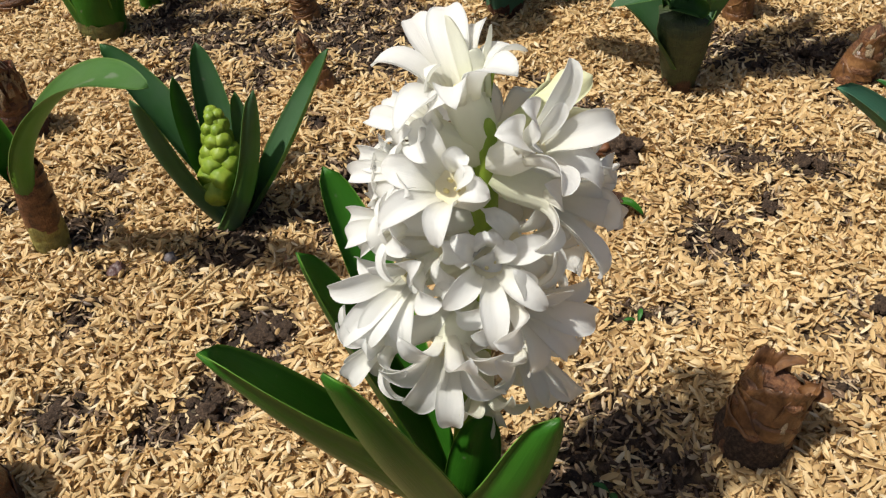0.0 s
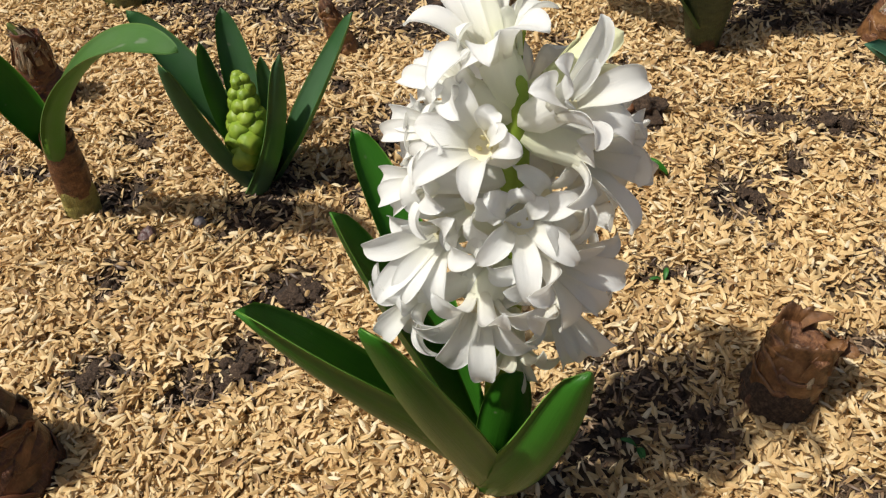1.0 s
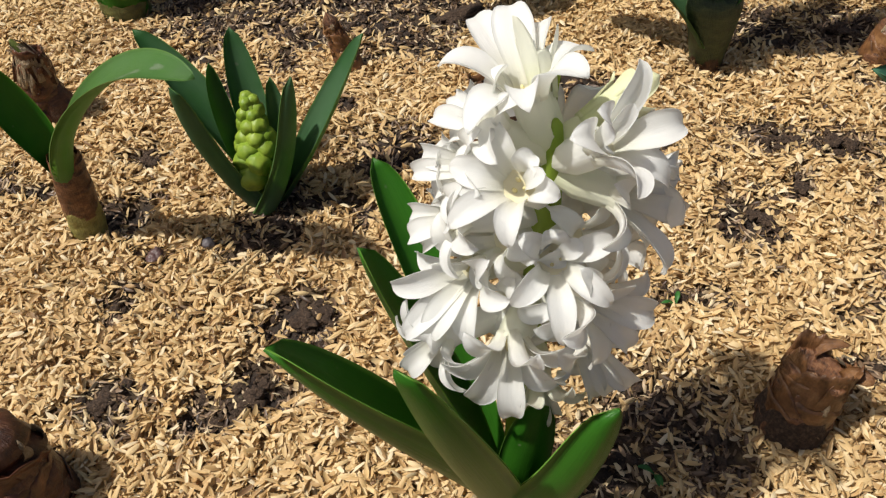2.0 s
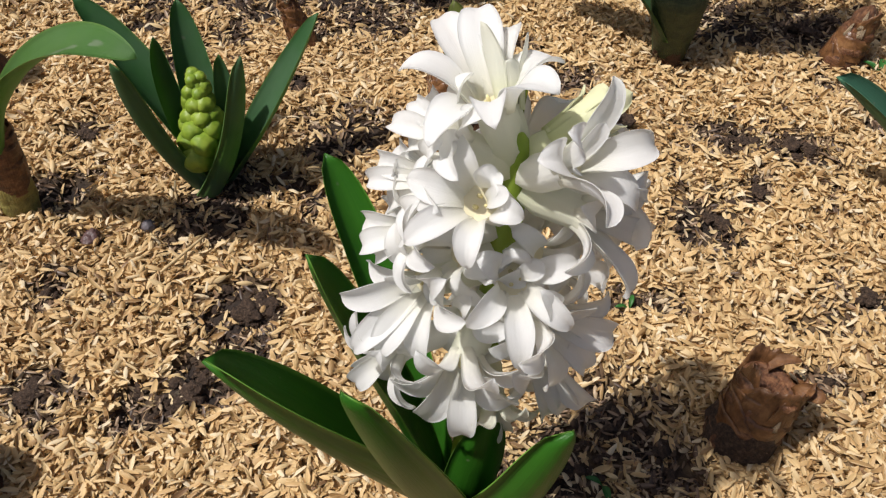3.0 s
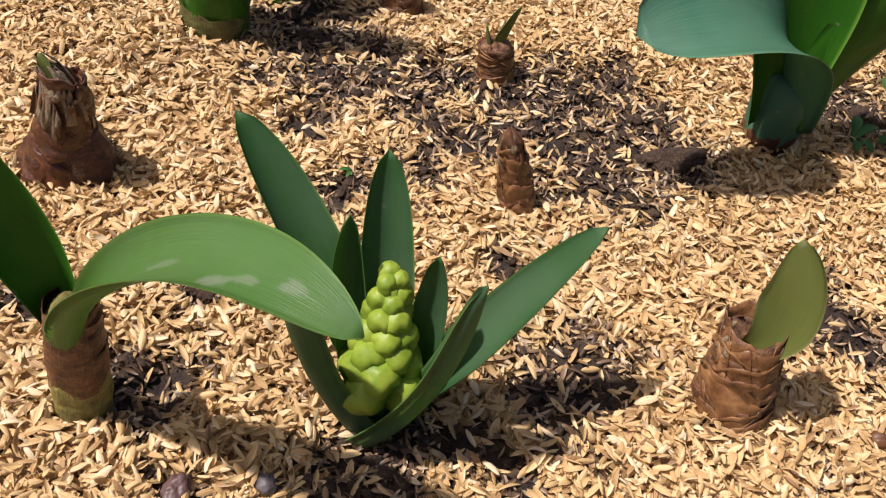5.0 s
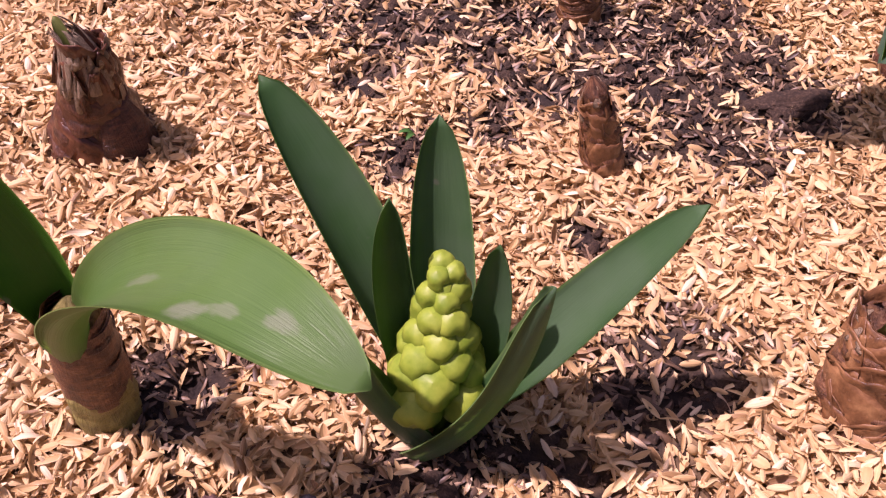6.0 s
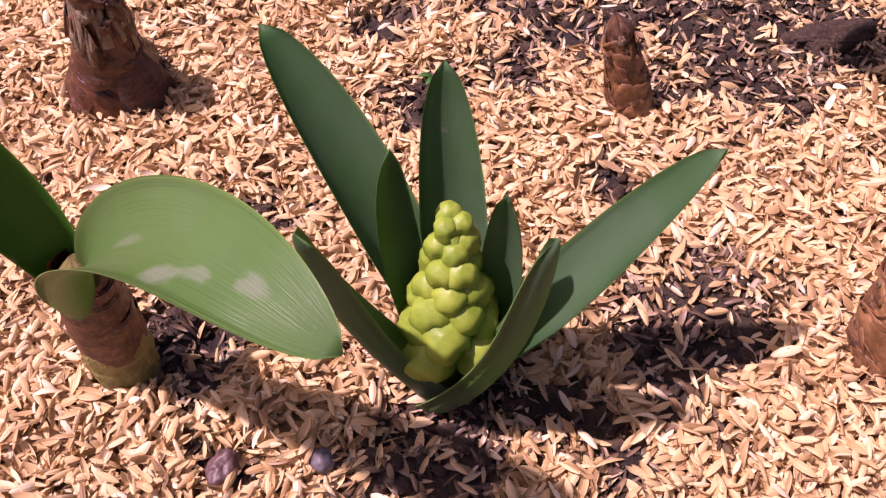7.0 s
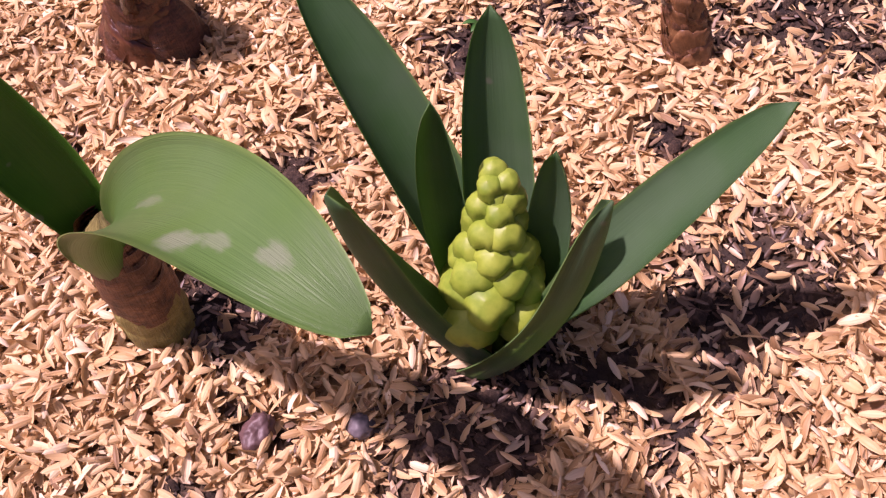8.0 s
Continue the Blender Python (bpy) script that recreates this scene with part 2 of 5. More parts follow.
bsdf.inputs["Roughness"].default_value = 0.5

# ground: dark damp soil, with fine husk litter over it where the husks lie, darkened for shade
GROUND, nt, bsdf, out = material("husk_strewn_soil")
tc = nt.nodes.new("ShaderNodeTexCoord")
crumb = noise_tex(nt, tc.outputs["Object"], 420.0, (1, 1, 1), 5.0, 0.7)
lump = noise_tex(nt, tc.outputs["Object"], 70.0, (1, 1, 1), 4.0)
soil = ramp(nt, crumb, [(0.3, (0.007, 0.004, 0.0024)), (0.55, (0.024, 0.014, 0.0088)), (0.8, (0.065, 0.041, 0.027))])
soil = mix(nt, ramp(nt, lump, [(0.4, (0, 0, 0)), (0.7, (0.5, 0.5, 0.5))]), soil, (0.03, 0.019, 0.014))
vor = nt.nodes.new("ShaderNodeTexVoronoi")
vor.inputs["Scale"].default_value = 210.0
nt.links.new(tc.outputs["Object"], vor.inputs["Vector"])
# litter colour lowered, most at cell edges, for the shade between husks
shaded_litter = ramp(nt, vor.outputs["Distance"], [(0.0, (0.34, 0.22, 0.10)), (0.45, (0.22, 0.14, 0.065)), (0.8, (0.08, 0.05, 0.025))])
bare = nt.nodes.new("ShaderNodeAttribute")
bare.attribute_name = "bare"
nt.links.new(mix(nt, bare.outputs["Fac"], shaded_litter, soil), bsdf.inputs["Base Color"])
bsdf.inputs["Roughness"].default_value = 0.85
bump(nt, bsdf, crumb, 0.002, 0.9)

SOIL, nt, bsdf, out = material("damp_soil_clod")
tc = nt.nodes.new("ShaderNodeTexCoord")
crumb = noise_tex(nt, tc.outputs["Object"], 620.0, (1, 1, 1), 6.0, 0.75)
nt.links.new(ramp(nt, crumb, [(0.3, (0.021, 0.011, 0.006)), (0.5, (0.076, 0.043, 0.024)), (0.72, (0.22, 0.14, 0.084))]), bsdf.inputs["Base Color"])
bsdf.inputs["Roughness"].default_value = 0.8
bump(nt, bsdf, crumb, 0.003, 1.0)

STONE = plain_plant("grey_pebble", (0.06, 0.05, 0.05), (0.16, 0.14, 0.15), 0.55, 240)
STONE_RED = plain_plant("purplish_pebble", (0.06, 0.03, 0.028), (0.15, 0.085, 0.075), 0.5, 240)


# ---- building blocks ----
def mesh_object(name, verts, faces, mat, parent=None, uvs=None, smooth=True, label=""):
    me = bpy.data.meshes.new(name)
    me.from_pydata([tuple(v) for v in verts], [], faces)
    if uvs is not None:
        layer = me.uv_layers.new(name="uv")
        index = np.empty(len(me.loops), dtype=np.int32)
        me.loops.foreach_get("vertex_index", index)
        layer.data.foreach_set("uv", np.asarray(uvs, dtype=np.float32)[index].ravel())
    if smooth:
        me.polygons.foreach_set("use_smooth", np.ones(len(me.polygons), dtype=bool))
    me.materials.append(mat)
    me.update()
    ob = new(name, me)
    if parent is not None:
        ob.parent = parent
    return tagged(ob, label)


def thing(name, label, category, group=""):
    return tagged(new(name), label, category, group)


def bezier(ctrl, t):
    pts = [Vector(p) for p in ctrl]
    while len(pts) > 1:
        pts = [a.lerp(b, t) for a, b in zip(pts, pts[1:])]
    return pts[0]


def blade(ctrl, width, up, base=0.6, full=0.45, tip=3.0, round_=0.55, fold=(0.5, 0.2), twist=0.0, nu=8, nv=22,
          thick=0.0012, wave=0.0, crease=0.0, seed=0):
    """A thick leaf or tepal along a curve. up: where its inner face looks. base: width at its foot, as a share;
    full: where it is widest; fold: how far its sides rise, at foot and tip; crease: a groove along the middle."""
    rng = random.Random(seed)
    phase = rng.uniform(0, 6.28)
    up = Vector(up)
    top, bottom, uvs = [], [], []
    for j in range(nv + 1):
        t = j / nv
        p = bezier(ctrl, t)
        tan = (bezier(ctrl, min(1, t + 0.02)) - bezier(ctrl, max(0, t - 0.02))).normalized()
        side = tan.cross(up)
        side = side.normalized() if side.length > 1e-6 else Vector((1, 0, 0))
        side = Matrix.Rotation(twist * t, 3, tan) @ side
        nrm = side.cross(tan).normalized()
        s = min(1.0, t / full)
        w = (base + (1 - base) * s * s * (3 - 2 * s)) * max(0.0, 1 - t ** tip) ** round_ * width
        w = max(w, width * 0.02)
        f = fold[0] + (fold[1] - fold[0]) * t
        f = math.copysign(max(abs(f), 0.02), f)
        for i in range(nu + 1):
            u = 2 * i / nu - 1
            a = f * 1.3 * u
            across = side * (math.sin(a) / (f * 1.3)) * w / 2
            rise = nrm * ((1 - math.cos(a)) / (f * 1.3)) * w / 2
            rise += nrm * wave * w * math.sin(7 * t + phase + 2.2 * u) * abs(u)
            rise -= nrm * crease * w * math.exp(-(u / 0.22) ** 2)
            q = p + across + rise
            th = thick * (1 - 0.75 * abs(u) ** 3) * (1 - 0.6 * t)
            top.append(q)
            bottom.append(q - nrm * th)
            uvs.append((i / nu, t))
    n = nu + 1
    off = len(top)
    faces = []
    for j in range(nv):
        for i in range(nu):
            a, b, c, d = j * n + i, j * n + i + 1, (j + 1) * n + i + 1, (j + 1) * n + i
            faces.append((a, b, c, d))
            faces.append((off + d, off + c, off + b, off + a))
        for i in (0, nu):
            a, d = j * n + i, (j + 1) * n + i
            faces.append((d, a, off + a, off + d) if i == 0 else (a, d, off + d, off + a))
    for i in range(nu):
        faces.append((i + 1, i, off + i, off + i + 1))
        a = nv * n + i
        faces.append((a, a + 1, off + a + 1, off + a))
    return top + bottom, faces, uvs + uvs


def leaf(parent, ctrl, width, mat, up=None, centre=None, label="", **shape):
    """A leaf blade as a part; its inner face looks to the plant's middle."""
    if up is None:
        tipv = Vector(ctrl[-1])
        inward = Vector((centre[0] - tipv.x, centre[1] - tipv.y, 0))
        up = inward.normalized() + Vector((0, 0, 0.7)) if inward.length > 1e-4 else Vector((0, 0, 1))
    shape.setdefault("wave", 0.018)
    v, f, uv = blade(ctrl, width, up, **shape)
    return mesh_object("leaf", v, f, mat, parent, uv, label=label)


def lathe(rows, around=20, wobble=0.0, seed=0, lean=None, jag=0.0, closed_top=False):
    """A round body from rows of (height, radius) about an axis from lean[0] to lean[1]; wobble: unevenness; jag: torn upper rim."""
    rng = random.Random(seed)
    a, b = Vector(lean[0]), Vector(lean[1])
    axis = b - a
    length = axis.length
    d = axis.normalized()
    ex = d.orthogonal().normalized()
    ey = d.cross(ex)
    verts, uvs, faces = [], [], []
    offs = Vector((rng.uniform(0, 50), rng.uniform(0, 50), rng.uniform(0, 50)))
    teeth = [1.3 * noise.noise(Vector((math.cos(6.2832 * i / around) * 1.3, math.sin(6.2832 * i / around) * 1.3, seed)) + offs) + 0.7 * noise.noise(Vector((math.cos(6.2832 * i / around) * 3.5, math.sin(6.2832 * i / around) * 3.5, seed)) + offs) for i in range(around)]
    for j, (h, r) in enumerate(rows):
        last = j == len(rows) - 1
        for i in range(around):
            ang = 2 * math.pi * i / around
            rr = r * (1 + wobble * noise.noise(Vector((math.cos(ang) * 1.6, math.sin(ang) * 1.6, h * 7)) + offs) + 0.3 * wobble * noise.noise(Vector((math.cos(ang) * 4.5, math.sin(ang) * 4.5, h * 41)) + offs))
            hh = h + (jag * teeth[i] if last else jag * 0.35 * teeth[i] if j == len(rows) - 2 else 0)
            verts.append(a + d * hh * length + (ex * math.cos(ang) + ey * math.sin(ang)) * rr)
            uvs.append((min(i, around - i) * 2 / around, h))
    for j in range(len(rows) - 1):
        for i in range(around):
            k = (i + 1) % around
            faces.append((j * around + i, j * around + k, (j + 1) * around + k, (j + 1) * around + i))
    if closed_top:
        faces.append(tuple((len(rows) - 1) * around + i for i in range(around)))
    return verts, faces, uvs


def ringed_rows(r0, r1, rings, seed, bulge=0.12, belly=0.0):
    """Heights and radii of a shoot wrapped in overlapping scales: each ring swells, then steps in."""
    rng = random.Random(seed)
    rows = [(-0.25, r0 * 0.96)]
    for k in range(rings):
        lo, hi = k / rings, (k + 1) / rings
        r = r0 + (r1 - r0) * lo ** 1.1
        r2 = r0 + (r1 - r0) * hi ** 1.1
        b = 1 + bulge * rng.uniform(0.5, 1.0) + belly * math.sin(math.pi * lo)
        rows += [(lo + 0.02, r * (1 + belly * math.sin(math.pi * lo))), (lo + 0.45 / rings, r * b), (lo + 0.86 / rings, r2 * b * 1.02), (hi - 0.02 / rings, r2 * (1 + belly * math.sin(math.pi * hi)))]
    rows.append((1.05, r1 * 0.66))
    rows.append((1.13, r1 * 0.12))
    return rows


def scale_wrap(parent, top, lo, hi, girth, turn, arc, lift, mat, seed, label=""):
    """One thin dry scale wrapped part of the way round a shoot; its torn upper margin stands off by lift."""
    rng = random.Random(seed)
    d = top.normalized()
    ex = d.orthogonal().normalized()
    ey = d.cross(ex)
    nu, nv = 22, 5
    shift = rng.uniform(0, 40)
    slant = rng.uniform(-0.22, 0.22)
    outer, inner_, uvs, faces = [], [], [], []
    for j in range(nv + 1):
        v_ = j / nv
        for i in range(nu + 1):
            u = i / nu
            a = turn + (u - 0.5) * arc
            torn = 0.24 * noise.noise(Vector((u * 5, shift, 0))) + 0.16 * noise.noise(Vector((u * 17, shift, 3)))
            edge = (hi - lo) * (1 - abs(2 * u - 1) ** 3.5 * 0.8 + torn) + slant * (2 * u - 1)
            h = lo + edge * v_
            r = girth(h) * (1 + 0.05 * noise.noise(Vector((u * 3, v_ * 2, shift)))) + lift * v_ ** 2.5 * (0.6 + 0.8 * noise.noise(Vector((u * 4, shift, 9))))
            way = ex * math.cos(a) + ey * math.sin(a)
            outer.append(top * h + way * r)
            inner_.append(top * h + way * (r - 0.0005))
            uvs.append((u, v_))
    n, off_ = nu + 1, len(outer)
    for j in range(nv):
        for i in range(nu):
            a, b, c, e = j * n + i, j * n + i + 1, (j + 1) * n + i + 1, (j + 1) * n + i
            faces += [(a, b, c, e), (off_ + e, off_ + c, off_ + b, off_ + a)]
    for i in range(nu):
        a = nv * n + i
        faces.append((a, a + 1, off_ + a + 1, off_ + a))
    return mesh_object("scale", outer + inner_, faces, mat, parent, uvs + uvs, label=label)


def bulb_shoot(name, label, foot, top, r0, r1, rings, mat, seed, collars=2, bulge=0.12, belly=0.0, tufts=0, power=1.1, hollow=False, lip=1.0):
    """A shoot wrapped in dry bulb scales: body, loose overlapping scales with torn margins, shredded tips. hollow: the neck is torn open."""
    rng = random.Random(seed)
    ob = thing(name, label, "bulb", "bulb shoots")
    ob.location = foot
    foot, top = Vector((0, 0, 0)), Vector(top) - Vector(foot)
    rows = ringed_rows(r0, r1, rings, seed, bulge * 0.55, belly)
    if power != 1.1:
        rows = [(h, r * (r0 + (r1 - r0) * min(1, max(0, h)) ** power) / (r0 + (r1 - r0) * min(1, max(0, h)) ** 1.1)) for h, r in rows]
    if hollow:
        rows = rows[:-2] + [(0.97, r1 * 0.86), (0.78, r1 * 0.72), (0.74, r1 * 0.1)]
    v, f, uv = lathe(rows, 32, 0.2, seed, (foot, top), 0.0, True)
    mesh_object("body", v, f, mat, ob, uv)
    girth = lambda h: (r0 + (r1 - r0) * max(0, min(1, h)) ** power) * (1 + belly * math.sin(math.pi * max(0, min(1, h)))) * 1.05
    loose = SCALE_DARK if mat in (SHEATH_DARK, SHEATH_OLIVE) else SCALE_BROWN
    count = collars * 3 + 3 if collars else 0
    for k in range(count):
        lo = -0.12 + 0.92 * k / count + rng.uniform(-0.03, 0.03)
        hi = min(lo + rng.uniform(0.26, 0.42), 1.12 if hollow else 1.04 if tufts < 20 else 0.84)
        layer = 1 + 0.012 * (count - k) / count
        scale_wrap(ob, top, lo, hi, lambda h: girth(h) * layer, rng.uniform(0, 6.28), rng.uniform(3.0, 5.2), lip * r0 * rng.uniform(0.05, 0.15) * (1.8 if k >= count - 2 else 1), loose, seed * 13 + k, "papery brown scale with a torn pale margin")
    for k in range(5 if hollow else 0):
        scale_wrap(ob, top, 0.66, rng.uniform(1.02, 1.24) if lip >= 1.0 else rng.uniform(0.9, 1.04), lambda h: girth(h) * 1.03, 1.257 * k + rng.uniform(-0.3, 0.3), rng.uniform(1.1, 1.9), r0 * rng.uniform(0.06, 0.22), loose, seed * 17 + k, "torn papery flap of the open neck")
    rt = 0.5 * (r0 + r1)
    for k in range(tufts):
        ang = rng.uniform(0, 6.28)
        out_ = Vector((math.cos(ang), math.sin(ang), 0))
        h_ = rng.uniform(0.55, 1.0)
        p0 = foot.lerp(top, h_) + out_ * girth(h_) * 1.07
        p2 = p0 + (top * 1.12 - p0) * rng.uniform(0.25, 0.7) + out_ * rng.uniform(0.05, 0.28) * rt + Vector((0, 0, rng.uniform(0.05, 0.3) * rt))
        v, f, uv = blade([p0, p0.lerp(p2, 0.5) + out_ * rt * 0.12, p2], rt * rng.uniform(0.18, 0.55), -out_, 0.9, 0.3, 1.8, 0.8, (0.5, 0.8), rng.uniform(-1.0, 1.0), 4, 6, 0.0005, 0.12, seed=k)
        mesh_object("scale_tip", v, f, loose if rng.random() < 1.05 - 0.9 * h_ else SCALE_PALE, ob, uv, label="shredded dry scale tip")
    return ob


# ---- ground ----
def lattice(x, y, seed):
    h = np.sin(x * 127.1 + y * 311.7 + seed * 74.7) * 43758.5453
    return h - np.floor(h)


def value_noise(x, y, scale, seed):
    x, y = np.asarray(x) * scale, np.asarray(y) * scale
    xi, yi = np.floor(x), np.floor(y)
    fx, fy = x - xi, y - yi
    fx, fy = fx * fx * (3 - 2 * fx), fy * fy * (3 - 2 * fy)
    a, b = lattice(xi, yi, seed), lattice(xi + 1, yi, seed)
    c, d = lattice(xi, yi + 1, seed), lattice(xi + 1, yi + 1, seed)
    return (a + (b - a) * fx) * (1 - fy) + (c + (d - c) * fx) * fy


# bare earth: x, y, radius
BARE_NEAR = [
    (0.157, 0.180, 0.019), (0.190, 0.180, 0.015), (0.170, 0.141, 0.010), (0.151, 0.110, 0.015), (0.222, 0.075, 0.009),
    (-0.058, 0.005, 0.017), (-0.048, -0.008, 0.013), (-0.063, -0.037, 0.014), (-0.083, -0.051, 0.010), (-0.128, -0.056, 0.013),
    (-0.149, -0.003, 0.011), (-0.188, 0.111, 0.010), (-0.051, 0.134, 0.021), (-0.101, 0.060, 0.016), (-0.146, 0.033, 0.006),
    (0.108, -0.013, 0.019), (0.125, -0.029, 0.015), (0.093, -0.043, 0.020), (0.080, -0.070, 0.012), (0.064, 0.209, 0.013), (0.199, 0.026, 0.010)]
BARE_FAR = [
    (0.157, 0.296, 0.021), (0.206, 0.294, 0.021), (0.045, 0.210, 0.016), (0.061, 0.187, 0.005), (0.035, 0.237, 0.008),
    (0.047, 0.135, 0.005), (-0.255, 0.076, 0.008), (-0.235, 0.069, 0.007), (0.035, 0.387, 0.026), (-0.1740, 0.0600, 0.013),
    (-0.238, 0.281, 0.0247), (-0.205, 0.251, 0.0174), (-0.229, 0.233, 0.0087), (-0.194, 0.216, 0.0101), (-0.200, 0.288, 0.0116),
    (-0.158, 0.284, 0.0145), (-0.161, 0.255, 0.0145), (-0.185, 0.268, 0.0116), (-0.131, 0.243, 0.0130), (-0.142, 0.216, 0.0116),
    (-0.123, 0.294, 0.0188), (-0.099, 0.303, 0.0247), (-0.085, 0.325, 0.0174), (-0.095, 0.271, 0.0203), (-0.115, 0.262, 0.0116),
    (-0.072, 0.253, 0.0159), (-0.056, 0.309, 0.0145), (-0.043, 0.282, 0.0203), (-0.053, 0.246, 0.0130), (-0.068, 0.287, 0.0116),
    (-0.166, 0.187, 0.0116), (-0.089, 0.228, 0.0087), (-0.092, 0.175, 0.0072), (-0.094, 0.082, 0.013), (0.086, 0.156, 0.010),
    (-0.060, 0.125, 0.009), (-0.044, 0.129, 0.010), (-0.032, 0.129, 0.009), (-0.045, 0.109, 0.009), (-0.067, 0.086, 0.008), (-0.082, 0.064, 0.007), (-0.050, 0.082, 0.007), (-0.030, 0.147, 0.007)]


def bareness(x, y):
    """0 under thick husks, 1 on bare earth."""
    wx = x + 0.016 * (value_noise(x, y, 60, 3) - 0.5) + 0.008 * (value_noise(x, y, 170, 5) - 0.5)
    wy = y + 0.016 * (value_noise(x, y, 60, 4) - 0.5) + 0.008 * (value_noise(x, y, 170, 6) - 0.5)
    out_ = np.zeros_like(wx)
    for bx, by, br in [(x_, y_, r_ * 1.2) for x_, y_, r_ in BARE_NEAR] + [(x_, y_, r_ * 1.38) for x_, y_, r_ in BARE_FAR]:
        d = np.hypot(wx - bx, wy - by) / br
        out_ = np.maximum(out_, np.clip(1.45 - d, 0, 1))
    thin = 0.09 * np.clip((x + 0.03) / 0.2, -0.5, 1)  # the mulch thins out to one side
    scattered = np.clip((value_noise(x, y, 38, 9) - 0.83 + thin) * 6, 0, 1)
    return np.maximum(out_, scattered * 0.7)


def ground_height(x, y, bare_=None):
    near = np.clip(1.6 - np.hypot(x, y - 0.2) / 0.7, 0, 1)
    z = 0.006 * (value_noise(x, y, 13, 1) - 0.5) + 0.0035 * (value_noise(x, y, 45, 2) - 0.5)
    b = bareness(x, y) if bare_ is None else bare_
    z = z - 0.0012 * b + b * (0.006 * (value_noise(x, y, 130, 7) - 0.45) + 0.003 * (value_noise(x, y, 330, 8) - 0.5))
    pit = 0.009 * np.exp(-((x + 0.1735) ** 2 + (y - 0.0600) ** 2) / 0.0095 ** 2)
    return z * near - pit


def spread(lo, hi, step, far):
    inner = np.arange(lo, hi + step / 2, step)
    grow, outer = step, []
    reach = 0.0
    while reach < far:
        grow *= 1.55
        reach += grow
        outer.append(reach)
    outer = np.array(outer)
    return np.concatenate([lo - outer[::-1], inner, hi + outer])


gx, gy = spread(-0.50, 0.42, 0.0032, 60.0), spread(-0.20, 0.70, 0.0032, 60.0)
GX, GY = np.meshgrid(gx, gy)
flat_x, flat_y = GX.ravel(), GY.ravel()
bare_v = bareness(flat_x, flat_y) * (flat_x > -0.50) * (flat_x < 0.42) * (flat_y > -0.20) * (flat_y < 0.70)
gz = ground_height(flat_x, flat_y, bare_v)
nx, ny = len(gx), len(gy)
idx = np.arange(nx * ny).reshape(ny, nx)
quads = np.stack([idx[:-1, :-1], idx[:-1, 1:], idx[1:, 1:], idx[1:, :-1]], -1).reshape(-1, 4)


def numpy_mesh(name, verts, faces, mat, uvs=None):
    """One mesh from arrays of vertices and equal-sided faces."""
    me = bpy.data.meshes.new(name)
    k = faces.shape[1]
    me.vertices.add(len(verts))
    me.vertices.foreach_set("co", verts.astype(np.float32).ravel())
    me.loops.add(faces.size)
    me.loops.foreach_set("vertex_index", faces.astype(np.int32).ravel())
    me.polygons.add(len(faces))
    me.polygons.foreach_set("loop_start", np.arange(0, faces.size, k, dtype=np.int32))
    me.polygons.foreach_set("use_smooth", np.ones(len(faces), dtype=bool))
    if uvs is not None:
        layer = me.uv_layers.new(name="uv")
        layer.data.foreach_set("uv", uvs[faces.ravel()].astype(np.float32).ravel())
    me.update(calc_edges=True)
    me.validate()
    me.materials.append(mat)
    return new(name, me)


ground = numpy_mesh("ground", np.stack([flat_x, flat_y, gz], -1), quads, GROUND)
attr = ground.data.attributes.new("bare", "FLOAT", "POINT")
attr.data.foreach_set("value", bare_v.astype(np.float32))
tagged(ground, "dark damp garden soil strewn with rice husks", "ground", kind="structure")

# rice husks, shell by shell
rs = np.random.RandomState(7)


def scatter(count, x0, x1, y0, y1):
    return rs.uniform(x0, x1, count), rs.uniform(y0, y1, count)


hx1, hy1 = scatter(205000, -0.44, 0.30, -0.13, 0.62)
hx2, hy2 = scatter(20000, -0.62, 0.52, -0.32, 0.95)
hx, hy = np.concatenate([hx1, hx2]), np.concatenate([hy1, hy2])
hb = bareness(hx, hy)
keep = rs.uniform(0, 1, len(hx)) < 1.0 - 0.94 * np.clip(hb * 1.15, 0, 1) ** 0.8
in_view = (hy > -0.12) & (hy < 0.30 + 0.55 * (hx + 0.45)) & (hx > -0.42) & (hx < 0.28)
keep &= in_view | (rs.uniform(0, 1, len(hx)) < 0.40)
hx, hy = hx[keep], hy[keep]


def shell(stations, breadth, lanes, dome):
    """Vertices, uvs and triangles of one half-shell, a unit long to each side."""
    verts, uvs, faces = [(-1.0, 0.0, 0.02)], [(0.5, 0.0)], []
    for s_, bw in zip(stations, breadth):
        for l, dm in zip(lanes, dome):
            verts.append((s_, l * bw, dm * bw))
            uvs.append((l * 0.5 + 0.5, s_ * 0.5 + 0.5))
    verts.append((1.0, 0.0, 0.06))
    uvs.append((0.5, 1.0))
    n, last = len(lanes), len(verts) - 1
    for i in range(n - 1):
        faces += [(0, 1 + i, 2 + i), (last, last - n + i + 1, last - n + i)]
    for k in range(len(stations) - 1):
        for i in range(n - 1):
            a = 1 + k * n + i
            faces += [(a, a + n, a + n + 1), (a, a + n + 1, a + 1)]
    return np.array(verts), np.array(uvs), np.array(faces)


FINE = shell((-0.80, -0.28, 0.28, 0.80), (0.56, 1.0, 1.0, 0.52), (-1.0, -0.38, 0.38, 1.0), (0.0, 0.80, 0.80, 0.0))
PLAIN = shell((-0.72, -0.05, 0.66), (0.72, 1.0, 0.66), (-1.0, 0.0, 1.0), (0.0, 0.95, 0.0))


